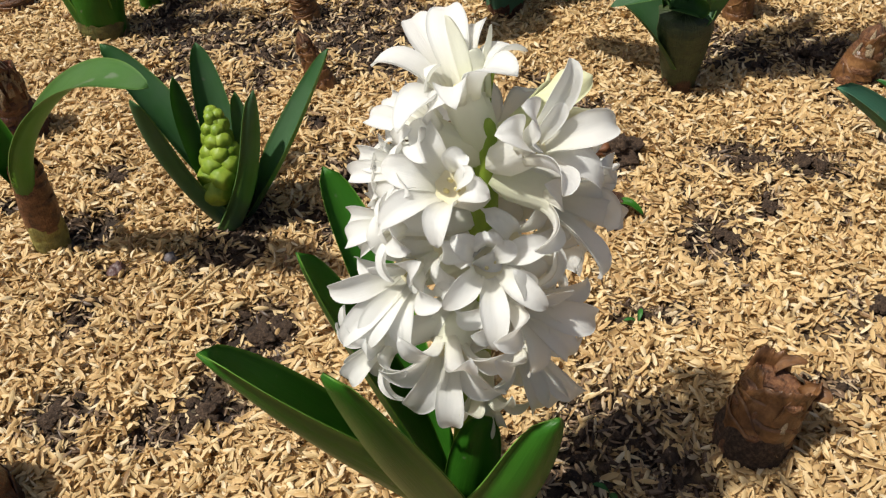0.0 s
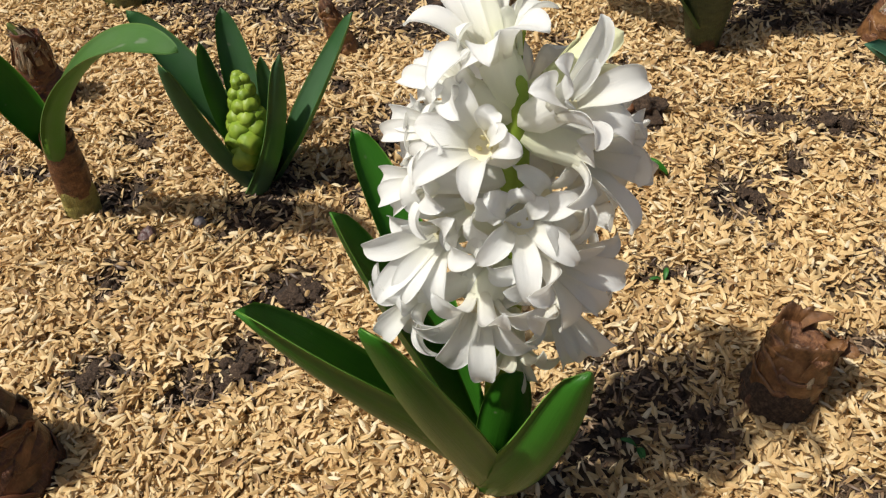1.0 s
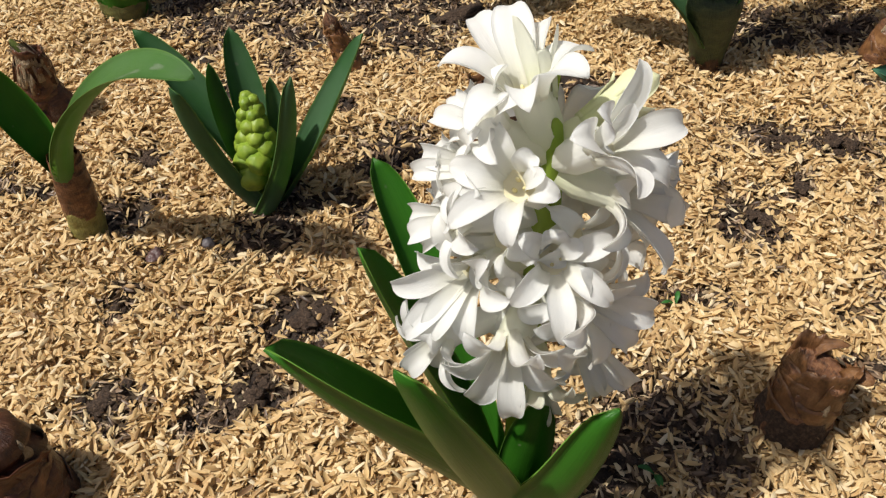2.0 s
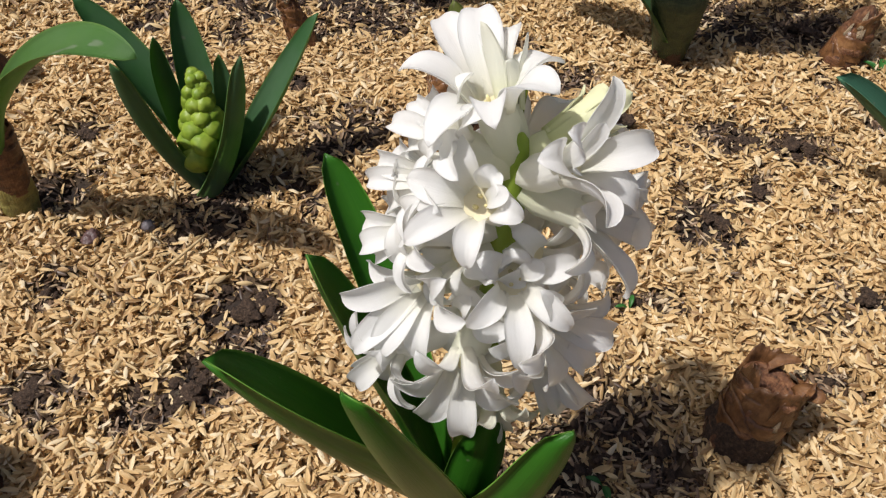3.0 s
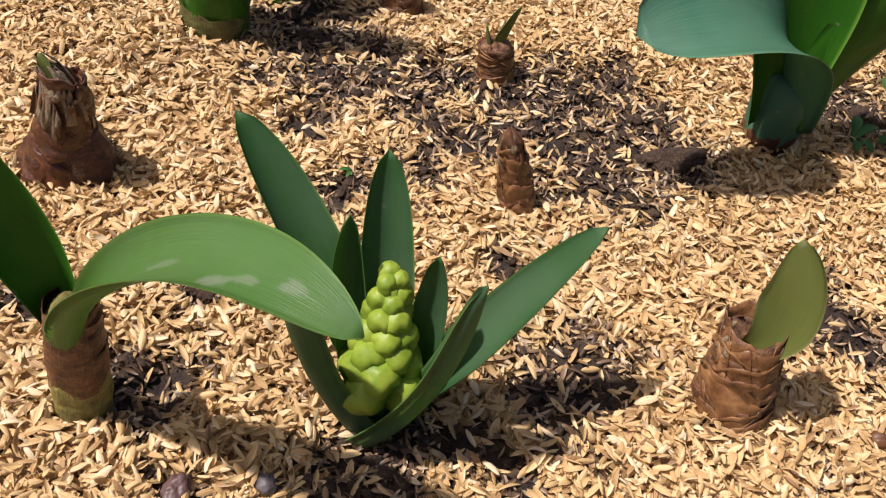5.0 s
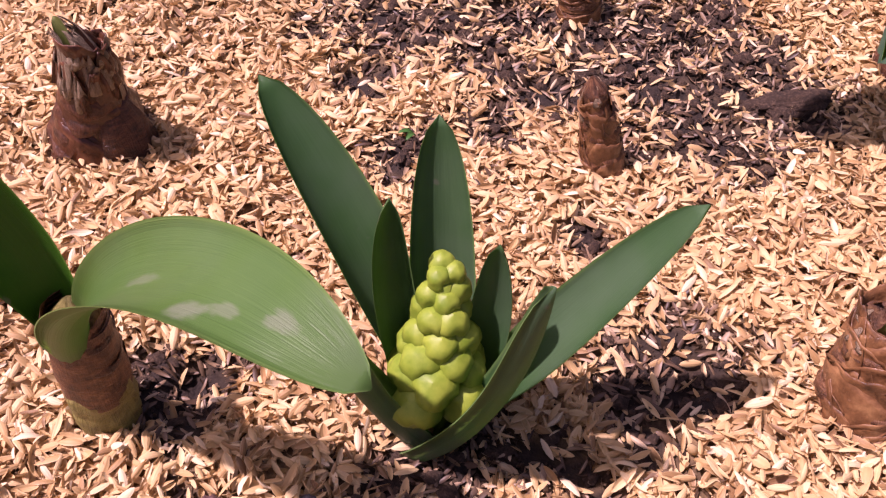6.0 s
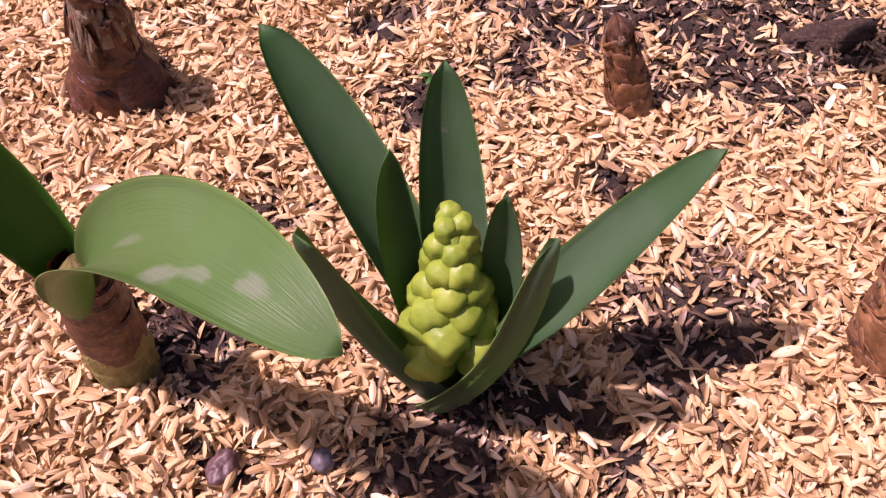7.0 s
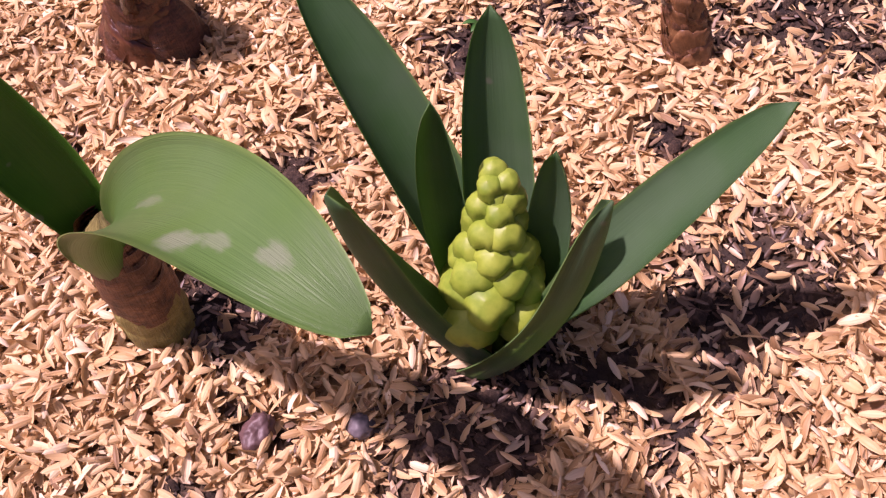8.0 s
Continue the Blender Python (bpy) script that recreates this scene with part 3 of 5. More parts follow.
def husk_layer(name, label, mat, px, py, half, slim, tilt, pile, form):
    """Thousands of separate boat-shaped shells lying every way on the ground."""
    tv, tu, tf = form
    n = len(px)
    length = rs.normal(half, 0.00055, n).clip(0.0024, 0.0050)
    width = length * rs.normal(slim, 0.045, n).clip(0.15, 0.42)
    height = width * rs.uniform(0.35, 1.0, n)
    curve = rs.uniform(-0.08, 0.26, n) * length
    yaw = rs.uniform(0, 2 * np.pi, n)
    pitch = rs.normal(0, tilt, n)
    roll = np.where(rs.uniform(0, 1, n) < 0.48, np.pi, 0) + rs.normal(0, 0.55, n)
    local = np.empty((n, len(tv), 3))
    local[:, :, 0] = tv[None, :, 0] * length[:, None]
    local[:, :, 1] = tv[None, :, 1] * width[:, None]
    local[:, :, 2] = tv[None, :, 2] * height[:, None] - (tv[None, :, 0] ** 2) * curve[:, None]
    cr, sr = np.cos(roll)[:, None], np.sin(roll)[:, None]
    local[:, :, 1], local[:, :, 2] = local[:, :, 1] * cr - local[:, :, 2] * sr, local[:, :, 1] * sr + local[:, :, 2] * cr
    cp, sp = np.cos(pitch)[:, None], np.sin(pitch)[:, None]
    local[:, :, 0], local[:, :, 2] = local[:, :, 0] * cp + local[:, :, 2] * sp, -local[:, :, 0] * sp + local[:, :, 2] * cp
    cy, sy = np.cos(yaw)[:, None], np.sin(yaw)[:, None]
    local[:, :, 0], local[:, :, 1] = local[:, :, 0] * cy - local[:, :, 1] * sy, local[:, :, 0] * sy + local[:, :, 1] * cy
    rest = ground_height(px, py) + 0.0008 + rs.uniform(0, 1, n) ** 1.5 * pile * (1 - 0.6 * bareness(px, py))
    local += np.stack([px, py, rest], -1)[:, None, :]
    shells = (tf[None] + (np.arange(n) * len(tv))[:, None, None]).reshape(-1, 3)
    ob = numpy_mesh(name, local.reshape(-1, 3), shells, mat, np.tile(tu, (n, 1)))
    return tagged(ob, label, "rice husks", kind="stuff")


close = (hx > -0.28) & (hx < 0.06) & (hy > 0.0) & (hy < 0.22)
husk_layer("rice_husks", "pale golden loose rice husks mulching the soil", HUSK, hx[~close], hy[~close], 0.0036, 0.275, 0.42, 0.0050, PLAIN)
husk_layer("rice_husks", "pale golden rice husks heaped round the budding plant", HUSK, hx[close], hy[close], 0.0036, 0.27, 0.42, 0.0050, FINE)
wx_, wy_ = scatter(85000, -0.42, 0.28, -0.12, 0.52)
wkeep = rs.uniform(0, 1, len(wx_)) < 0.85 * np.clip(bareness(wx_, wy_) * 1.5, 0, 1) * np.where(value_noise(wx_, wy_, 55, 12) > 0.42, 1.0, 0.35)
husk_layer("weathered_husks", "thin grey-brown weathered husks mixed into dark earth", HUSK_OLD, wx_[wkeep], wy_[wkeep], 0.0033, 0.22, 0.5, 0.0030, PLAIN)


# crumbs of earth on the bare places
cx, cy0 = scatter(80000, -0.42, 0.28, -0.12, 0.45)
cb = bareness(cx, cy0)
ckeep = rs.uniform(0, 1, len(cx)) < 0.8 * np.clip(cb * 1.3 - 0.2, 0, 1)
cx, cy0 = cx[ckeep], cy0[ckeep]
n_crumb = len(cx)
octa = np.array([(1, 0, 0), (-1, 0, 0), (0, 1, 0), (0, -1, 0), (0, 0, 1), (0, 0, -1), (.6, .6, .5), (-.6, .6, .5), (-.6, -.6, .5), (.6, -.6, .5)], float)
octa_f = np.array([(4, 6, 7), (4, 7, 8), (4, 8, 9), (4, 9, 6), (0, 6, 9), (2, 7, 6), (1, 8, 7), (3, 9, 8), (0, 2, 6), (2, 1, 7), (1, 3, 8), (3, 0, 9)])
grit = 0.0005 + 0.0028 * rs.uniform(0, 1, n_crumb) ** 7
body_ = octa[None] * (1 + rs.uniform(-0.38, 0.38, (n_crumb, 10, 1))) * grit[:, None, None] * rs.uniform(0.65, 1.2, (n_crumb, 1, 3))
body_ += np.stack([cx, cy0, ground_height(cx, cy0) + grit * 0.3], -1)[:, None, :]
crumbs = numpy_mesh("soil_crumbs", body_.reshape(-1, 3), (octa_f[None] + (np.arange(n_crumb) * 10)[:, None, None]).reshape(-1, 3), SOIL)
tagged(crumbs, "loose crumbs of dark earth on the bare soil", "soil", kind="stuff")

# the mulch thins out round the bed
ex_, ey_ = scatter(60000, -0.80, 0.66, -0.50, 0.92)
beyond = np.maximum(np.maximum(-0.42 - ex_, ex_ - 0.28), np.maximum(-0.12 - ey_, ey_ - 0.55)) + 0.10 * (value_noise(ex_, ey_, 9, 15) - 0.5)
outside = (ex_ < -0.42) | (ex_ > 0.28) | (ey_ < -0.12) | (ey_ > 0.55)
ekeep = outside & (rs.uniform(0, 1, len(ex_)) < np.clip(1.0 - beyond / 0.26, 0, 1) ** 1.3)
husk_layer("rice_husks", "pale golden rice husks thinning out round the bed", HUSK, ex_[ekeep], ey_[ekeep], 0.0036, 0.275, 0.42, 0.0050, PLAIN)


def lump(name, label, category, place, size, mat, seed, rough=0.35, group="", sink=0.35):
    bm = bmesh.new()
    bmesh.ops.create_icosphere(bm, subdivisions=5 if rough > 0.8 else 4, radius=1.0)
    o = Vector((seed * 3.7, seed * 1.3, seed * 2.1))
    for v in bm.verts:
        d = v.co.normalized()
        k = 1 + 0.8 * rough * noise.noise(d * 1.3 + o) + 0.36 * rough * noise.noise(d * 3.4 + o) + 0.20 * rough * noise.noise(d * 9 + o) + 0.13 * rough * noise.noise(d * 21 + o)
        v.co = Vector((d.x * size[0], d.y * size[1], d.z * size[2])) * k
    for f in bm.faces:
        f.smooth = True
    me = bpy.data.meshes.new(name)
    bm.to_mesh(me)
    bm.free()
    me.materials.append(mat)
    ob = new(name, me)
    ob.location = (place[0], place[1], place[2] + size[2] * (1 - 2 * sink))
    ob.rotation_euler = (0, 0, seed * 1.7)
    return tagged(ob, label, category, group)


# ---- the white hyacinth ----
hyacinth = thing("white_hyacinth", "white hyacinth in full bloom with glossy green leaves in husk mulch", "hyacinth")
HC = (0.056, -0.062)
v, f, uv = lathe([(-0.03, 0.0066), (0.1, 0.0062), (0.35, 0.0056), (0.6, 0.0050), (0.8, 0.0043), (0.93, 0.0034), (0.98, 0.0020), (0.99, 0.0006)], 18, 0.1, 3, ((0.055, -0.064, 0), (0.065, -0.050, 0.174)), 0, True)
mesh_object("stem", v, f, STEM, hyacinth, uv, label="thick yellow-green flower stem")
leaf(hyacinth, [(0.048, -0.064, -0.004), (0.034, -0.078, 0.035), (0.006, -0.092, 0.080), (-0.014, -0.094, 0.112)], 0.040, LEAF, up=(0.45, 0.55, 0.7), base=0.75, full=0.5, fold=(1.4, 0.75), tip=4, round_=0.52, thick=0.0030, seed=1)
leaf(hyacinth, [(0.051, -0.069, -0.004), (0.050, -0.086, 0.035), (0.040, -0.101, 0.080), (0.031, -0.106, 0.127)], 0.031, LEAF, up=(0.35, 0.9, 0.35), base=0.95, full=0.4, fold=(1.0, 0.6), tip=4.0, round_=0.52, thick=0.0034, seed=2)
leaf(hyacinth, [(0.050, -0.058, -0.004), (0.030, -0.036, 0.045), (0.006, -0.012, 0.085), (-0.008, 0.0, 0.110)], 0.023, LEAF, centre=HC, base=0.6, fold=(1.0, 0.8), tip=5, thick=0.0022, seed=3)
leaf(hyacinth, [(0.048, -0.060, -0.004), (0.034, -0.056, 0.045), (0.014, -0.058, 0.090), (0.006, -0.059, 0.123)], 0.022, LEAF, centre=HC, base=0.6, fold=(1.0, 0.9), tip=5, thick=0.0022, seed=4)
leaf(hyacinth, [(0.057, -0.070, -0.004), (0.069, -0.086, 0.022), (0.084, -0.090, 0.053), (0.090, -0.081, 0.090)], 0.033, LEAF, up=(-0.5, 0.8, 0.35), base=1.0, full=0.4, fold=(1.2, 0.9), tip=4.5, round_=0.52, thick=0.0034, seed=5)
leaf(hyacinth, [(0.057, -0.071, -0.004), (0.060, -0.076, 0.026), (0.064, -0.077, 0.052), (0.066, -0.074, 0.076)], 0.024, LEAF, centre=(0.056, -0.03), base=0.7, fold=(0.9, 0.8), tip=4, thick=0.0022, seed=7)
v, f, uv = blade([(0.0636, -0.0434, 0.1697), (0.0632, -0.0410, 0.1760), (0.0640, -0.0388, 0.1820), (0.0661, -0.0375, 0.1843)], 0.0015, (0, -1, 0.3), 1.0, 0.2, 2.0, 0.6, (0.8, 0.6), 0.4, 4, 10, 0.0006)
mesh_object("bract", v, f, STEM, hyacinth, uv, label="thin curled green bract")


def frame_of(direction, roll):
    """Axes with z along a direction."""
    d = Vector(direction).normalized()
    return d.to_track_quat("Z", "Y").to_matrix() @ Matrix.Rotation(roll, 3, "Z")


def floret(place, facing, size, roll, seed, foot=None, inner=2, opened=1.0, mat=None, tube_mat=None, tips=None, broad=1.0):
    """One waxy floret: a curved swollen tube, six tepals and some narrower inner ones. tips: angle, reach and height (mm) of each tepal's tip, if set."""
    rng = random.Random(seed)
    mat = mat or PETAL
    m = frame_of(facing, roll)
    place = Vector(place)
    d = Vector(facing).normalized()
    foot = Vector(foot) if foot else place - d * 0.020 * size
    throat = place - d * 0.002 * size
    ctrl = [foot, foot.lerp(throat, 0.5) - d * 0.001, throat]
    rows, uvs, faces = [], [], []
    around = 16
    prof = [(0.0, 0.0018), (0.15, 0.0034), (0.4, 0.0050), (0.7, 0.0049), (0.9, 0.0046), (1.0, 0.0054)]
    for h, r in prof:
        p = bezier(ctrl, h)
        for i in range(around):
            a = 2 * math.pi * i / around
            rr = r * size * (1 + 0.07 * math.cos(6 * a))
            rows.append(p + m @ Vector((math.cos(a) * rr, math.sin(a) * rr, 0)))
            uvs.append((i / around, 0.1 + 0.3 * h))
    for j in range(len(prof) - 1):
        for i in range(around):
            k = (i + 1) % around
            faces.append((j * around + i, j * around + k, (j + 1) * around + k, (j + 1) * around + i))
    tube = mesh_object("floret", rows, faces, tube_mat or mat, hyacinth, uvs)
    floor_, fu = [bezier(ctrl, 0.9) - d * 0.001], [(0.5, 0.2)]
    for i in range(around):
        a = 2 * math.pi * i / around
        floor_.append(bezier(ctrl, 0.97) + m @ Vector((math.cos(a), math.sin(a), 0)) * 0.0049 * size)
        fu.append((i / around, 0.3))
    mesh_object("throat", floor_, [(0, 1 + i, 1 + (i + 1) % around) for i in range(around)], THROAT, tube, fu)
    for i in range(3 if tips else 0):
        a = 2 * math.pi * (i + rng.uniform(-0.2, 0.2)) / 3
        p = place + m @ Vector((math.cos(a), math.sin(a), 0)) * 0.0018 * size
        v_, f_, u_ = lathe([(0, 0.0003), (0.15, 0.0006), (0.8, 0.0006), (1.0, 0.0002)], 6, 0.1, seed + i, (p - d * 0.0045, p - d * 0.001), 0, True)
        mesh_object("anther", v_, f_, POLLEN, tube, u_)
    petals = []
    if tips:
        x_ = Vector((0, 0, 1)).cross(d).normalized()
        m = Matrix((x_, d.cross(x_), d)).transposed()
        angles = sorted(t[0] for t in tips)
        for (ang, r, z) in tips:
            petals.append((radians(ang), r / 1000, z / 1000, 1.0))
        for a0, a1 in zip(angles, angles[1:] + [angles[0] + 360]):
            more = int((a1 - a0) / 52) - 1 if a1 - a0 > 95 else 0
            for j in range(more):
                petals.append((radians(a0 + (a1 - a0) * (j + 1) / (more + 1)), 0.0185 * size, rng.uniform(-0.001, 0.003), 0.95))
        for a, r, z, big in petals:
            c, s = math.cos(a), math.sin(a)
            pts = [(0.0040 * size, -0.0040 * size), (0.28 * r + 0.002, 0.3 * z + 0.0042 * size), (0.74 * r, 0.9 * z + 0.0050 * size), (r, z)]
            ctrl_ = [place + m @ Vector((pr * c, pr * s, pz)) for pr, pz in pts]
            inward = m @ Vector((-c * 0.5, -s * 0.5, 1.0))
            wide = 0.0102 * size * big * broad * rng.uniform(0.86, 1.08)
            v_, f_, u_ = blade(ctrl_, wide, inward, 0.55, 0.55, rng.uniform(2.6, 3.6), 0.66, (0.6, rng.uniform(0.1, 0.75)), rng.uniform(-0.25, 0.25), 8, 14, 0.0011 * size, rng.uniform(0.02, 0.07), rng.uniform(0.02, 0.07), seed * 31 + len(tube.children))
            mesh_object("tepal", v_, f_, mat, tube, u_)
    for k in range(6 if tips else 0, 6 + inner):
        extra = k >= 6
        a = (k * math.pi / 3 if not extra else (k - 6) * 2.4 + 0.5) + rng.uniform(-0.13, 0.13)
        c, s = math.cos(a), math.sin(a)
        big = (1.0 if k % 2 == 0 else 0.88) * rng.uniform(0.9, 1.1) * size
        droop = rng.uniform(-0.0045, 0.0035)
        if extra:
            big *= 0.66
            pts = [(0.0024, -0.003), (0.0044, 0.003), (0.0085, 0.0085), (0.0130, 0.0100 + droop)]
        else:
            lift = (1 - opened)
            pts = [(0.0046, -0.0040), (0.0060, 0.0030 + 0.004 * lift), (0.0110 - 0.005 * lift, 0.0072 + 0.006 * lift), (0.0180 - 0.009 * lift, 0.0064 + droop + 0.012 * lift), (0.0225 - 0.013 * lift, -0.0015 + 1.6 * droop + 0.025 * lift)]
        ctrl_ = [place + m @ Vector((r * c, r * s, z)) * big for r, z in pts]
        if not extra:
            side = m @ Vector((-s, c, 0))
            ctrl_[-1] = ctrl_[-1] + side * rng.uniform(-0.0028, 0.0028) * size
        inward = m @ Vector((-c * 0.6, -s * 0.6, 1.0))
        wide = (0.0097 if k % 2 == 0 else 0.0082) * size * rng.uniform(0.9, 1.08) * (0.62 if extra else 1.0)
        v_, f_, u_ = blade(ctrl_, wide, inward, 0.6, 0.62, rng.uniform(4.5, 7.0), 0.55, (0.5, rng.uniform(-0.3, 0.4)), rng.uniform(-0.3, 0.3), 8, 14, 0.0011 * size, rng.uniform(0.0, 0.08), rng.uniform(0.0, 0.035), seed * 31 + k)
        mesh_object("tepal", v_, f_, mat, tube, u_)
    return tube


floret((0.0555, -0.0451, 0.1796), (-0.31, 0.16, 0.94), 1.12, 0.0, 1, (0.0645, -0.0505, 0.1600), 0, tube_mat=PETAL_CREAM, broad=1.15,
       tips=((-161, 23.8, 7.0), (-146, 23.6, -5.0), (-142, 23.7, 14.0), (-117, 27.0, 13.6), (-68, 23.1, 9.0), (-11, 21.9, -4.0)))
floret((0.0796, -0.0576, 0.1711), (0.68, -0.29, 0.68), 1.00, 0.0, 2, (0.0645, -0.0512, 0.1580), 2,
       tips=((-150, 20.0, 14.0), (-71, 20.4, 3.0), (-25, 19.8, 9.0), (40, 20.2, 11.0), (133, 17.1, 14.0), (148, 19.5, 6.0)))
floret((0.0569, -0.0659, 0.1616), (-0.16, -0.65, 0.75), 1.00, 0.0, 3, (0.0634, -0.0523, 0.1470), 1,
       tips=((-179, 19.8, 1.0), (-132, 21.6, 2.0), (-78, 17.2, 2.0), (-2, 13.0, 2.0), (70, 9.0, 2.0), (132, 20.0, 1.0)))
floret((0.0471, -0.0525, 0.1696), (-0.80, -0.19, 0.58), 0.92, 0.0, 4, (0.0642, -0.0512, 0.1590), 0, tube_mat=PETAL_CREAM,
       tips=((-173, 19.0, 4.0), (-160, 19.3, 6.0), (-134, 20.1, 9.0), (-118, 18.4, 2.0)))
floret((0.0414, -0.0552, 0.1568), (-0.86, -0.39, 0.32), 0.95, 0.0, 5, (0.0639, -0.0516, 0.1530), 1,
       tips=((-168, 20.0, 2.0), (-157, 17.4, 8.0), (-150, 17.8, -1.0), (-134, 19.0, 10.0), (-108, 18.6, 3.0)))
floret((0.0373, -0.0601, 0.1410), (-0.84, -0.50, 0.20), 0.95, 0.0, 6, (0.0631, -0.0527, 0.1400), 1,
       tips=((-164, 20.4, -2.0), (-151, 19.4, 6.0), (-124, 18.1, 8.0), (-115, 19.7, 4.0)))
floret((0.0681, -0.0693, 0.1387), (0.25, -0.71, 0.66), 0.98, 0.0, 7, (0.0621, -0.0540, 0.1260), 1,
       tips=((-141, 18.0, 2.0), (-92, 24.2, 2.0), (-46, 20.1, 2.0), (13, 17.3, 2.0), (93, 8.3, 2.0), (141, 12.5, 2.0)))
floret((0.0858, -0.0540, 0.1503), (0.96, -0.27, -0.02), 1.00, 0.0, 8, (0.0639, -0.0515, 0.1550), 0, tube_mat=PETAL_CREAM,
       tips=((-106, 19.6, 14.0), (-91, 19.5, 6.0), (-70, 19.1, -3.0), (-41, 19.1, 13.0), (6, 19.0, 7.0)))
floret((0.0420, -0.0640, 0.1240), (-0.36, -0.90, 0.25), 1.10, 0.0, 9, (0.0623, -0.0538, 0.1280), 2, tube_mat=PETAL_CREAM,
       tips=((-168, 22.2, -4.0), (-157, 21.9, 11.0), (-118, 26.6, 13.1), (-102, 22.0, 11.0), (-72, 22.3, 5.0), (15, 21.7, 12.0), (51, 21.9, 14.0)))
floret((0.0565, -0.0762, 0.1040), (0.16, -0.97, -0.19), 1.10, 0.0, 10, (0.0611, -0.0555, 0.1100), 1, tube_mat=PETAL_CREAM,
       tips=((-168, 21.9, 2.0), (-127, 22.6, 7.0), (-89, 22.7, 11.0), (-43, 22.5, 2.0), (69, 22.5, 12.0)))
floret((0.0785, -0.0684, 0.1216), (0.88, -0.46, 0.06), 1.10, 0.0, 11, (0.0617, -0.0546, 0.1180), 1,
       tips=((-103, 22.8, 3.0), (-72, 21.5, 9.0), (-33, 21.2, 11.0), (-3, 21.5, 6.0), (163, 21.8, 5.0)))
floret((0.0788, -0.0653, 0.0959), (0.61, -0.73, -0.32), 1.05, 0.0, 12, (0.0611, -0.0554, 0.1060), 0,
       tips=((-103, 20.3, -3.0), (-88, 21.0, 9.0), (-65, 21.8, 10.0), (-43, 21.6, 12.0)))
floret((0.0656, -0.0709, 0.0804), (0.34, -0.89, -0.31), 0.80, 0.0, 13, (0.0602, -0.0568, 0.0920), 0, mat=PETAL_CREAM, tube_mat=PETAL_CREAM,
       tips=((-92, 16.8, 7.0), (-70, 16.8, 4.0), (65, 16.8, 6.0), (124, 15.0, 7.0)))
floret((0.0327, -0.0735, 0.1001), (-0.57, -0.80, -0.18), 0.95, 0.0, 14, (0.0605, -0.0560, 0.1060), 0,
       tips=((-125, 19.9, 4.0), (-119, 16.8, 9.0), (-92, 19.5, -2.0), (68, 17.5, 4.0)))
floret((0.0885, -0.0410, 0.1490), (0.82, 0.54, -0.18), 0.95, 0.2, 15, (0.0639, -0.0515, 0.153), 1)
floret((0.0640, -0.0320, 0.1560), (0.05, 0.95, 0.20), 0.95, 0.2, 16, (0.0635, -0.0520, 0.152), 1)
floret((0.0470, -0.0400, 0.1450), (-0.75, 0.64, 0.05), 0.95, 0.5, 17, (0.0630, -0.0530, 0.142), 1)
floret((0.0700, -0.0360, 0.1330), (0.35, 0.92, 0.0), 0.95, 0.8, 18, (0.0620, -0.0550, 0.132), 1)
floret((0.0460, -0.0440, 0.1230), (-0.78, 0.60, -0.1), 0.95, 0.1, 19, (0.0615, -0.0550, 0.122), 1)
floret((0.0800, -0.0460, 0.1230), (0.86, 0.45, -0.1), 0.95, 0.6, 20, (0.0610, -0.0560, 0.120), 1)
floret((0.0600, -0.0420, 0.1020), (0.0, 0.95, -0.25), 0.95, 0.3, 21, (0.0590, -0.0600, 0.106), 1)
floret((0.0500, -0.0600, 0.1330), (-0.55, -0.60, 0.25), 0.78, 0.4, 24, (0.0622, -0.0538, 0.1330), 0)
floret((0.0735, -0.0585, 0.1360), (0.70, -0.50, 0.20), 0.78, 0.9, 25, (0.0624, -0.0535, 0.1350), 0)
floret((0.0535, -0.0640, 0.1130), (-0.40, -0.75, 0.00), 0.78, 0.2, 26, (0.0612, -0.0552, 0.1140), 0)
floret((0.0720, -0.0620, 0.1090), (0.60, -0.60, 0.00), 0.78, 0.6, 27, (0.0611, -0.0554, 0.1110), 0)
floret((0.0740, -0.0430, 0.1675), (0.72, 0.46, 0.42), 0.80, 0.3, 22, (0.0655, -0.0495, 0.164), 0, 0.0, PETAL_BUD, PETAL_BUD)
floret((0.0600, -0.0425, 0.1760), (-0.25, 0.62, 0.75), 0.66, 0.7, 23, (0.0650, -0.0500, 0.166), 0, 0.0, PETAL_CREAM, PETAL_CREAM)

# ---- the hyacinth in bud ----
BC = (-0.104, 0.089)
budding = thing("budding_hyacinth", "young hyacinth with a tight yellow-green bud spike among bluish leaves", "hyacinth")
leaf(budding, [(-0.108, 0.094, -0.002), (-0.128, 0.102, 0.030), (-0.152, 0.112, 0.058), (-0.174, 0.117, 0.081)], 0.0262, LEAF_BUD, centre=BC, base=0.7, fold=(1.0, 0.55), tip=3.0, thick=0.0018, seed=21)
leaf(budding, [(-0.106, 0.098, -0.002), (-0.112, 0.108, 0.028), (-0.120, 0.119, 0.055), (-0.125, 0.127, 0.080)], 0.0235, LEAF_BUD, centre=BC, base=0.65, fold=(0.9, 0.7), tip=3.2, thick=0.0018, seed=22)
leaf(budding, [(-0.098, 0.094, -0.002), (-0.082, 0.102, 0.022), (-0.068, 0.117, 0.050), (-0.053, 0.127, 0.082)], 0.0250, LEAF_BUD, centre=BC, base=0.65, fold=(0.9, 0.5), tip=3.0, thick=0.0018, seed=23)
leaf(budding, [(-0.101, 0.080, -0.002), (-0.087, 0.079, 0.018), (-0.076, 0.083, 0.048), (-0.077, 0.087, 0.081)], 0.0235, LEAF_BUD, centre=BC, base=1.0, full=0.4, fold=(1.15, 1.0), tip=5.0, thick=0.0018, seed=24)
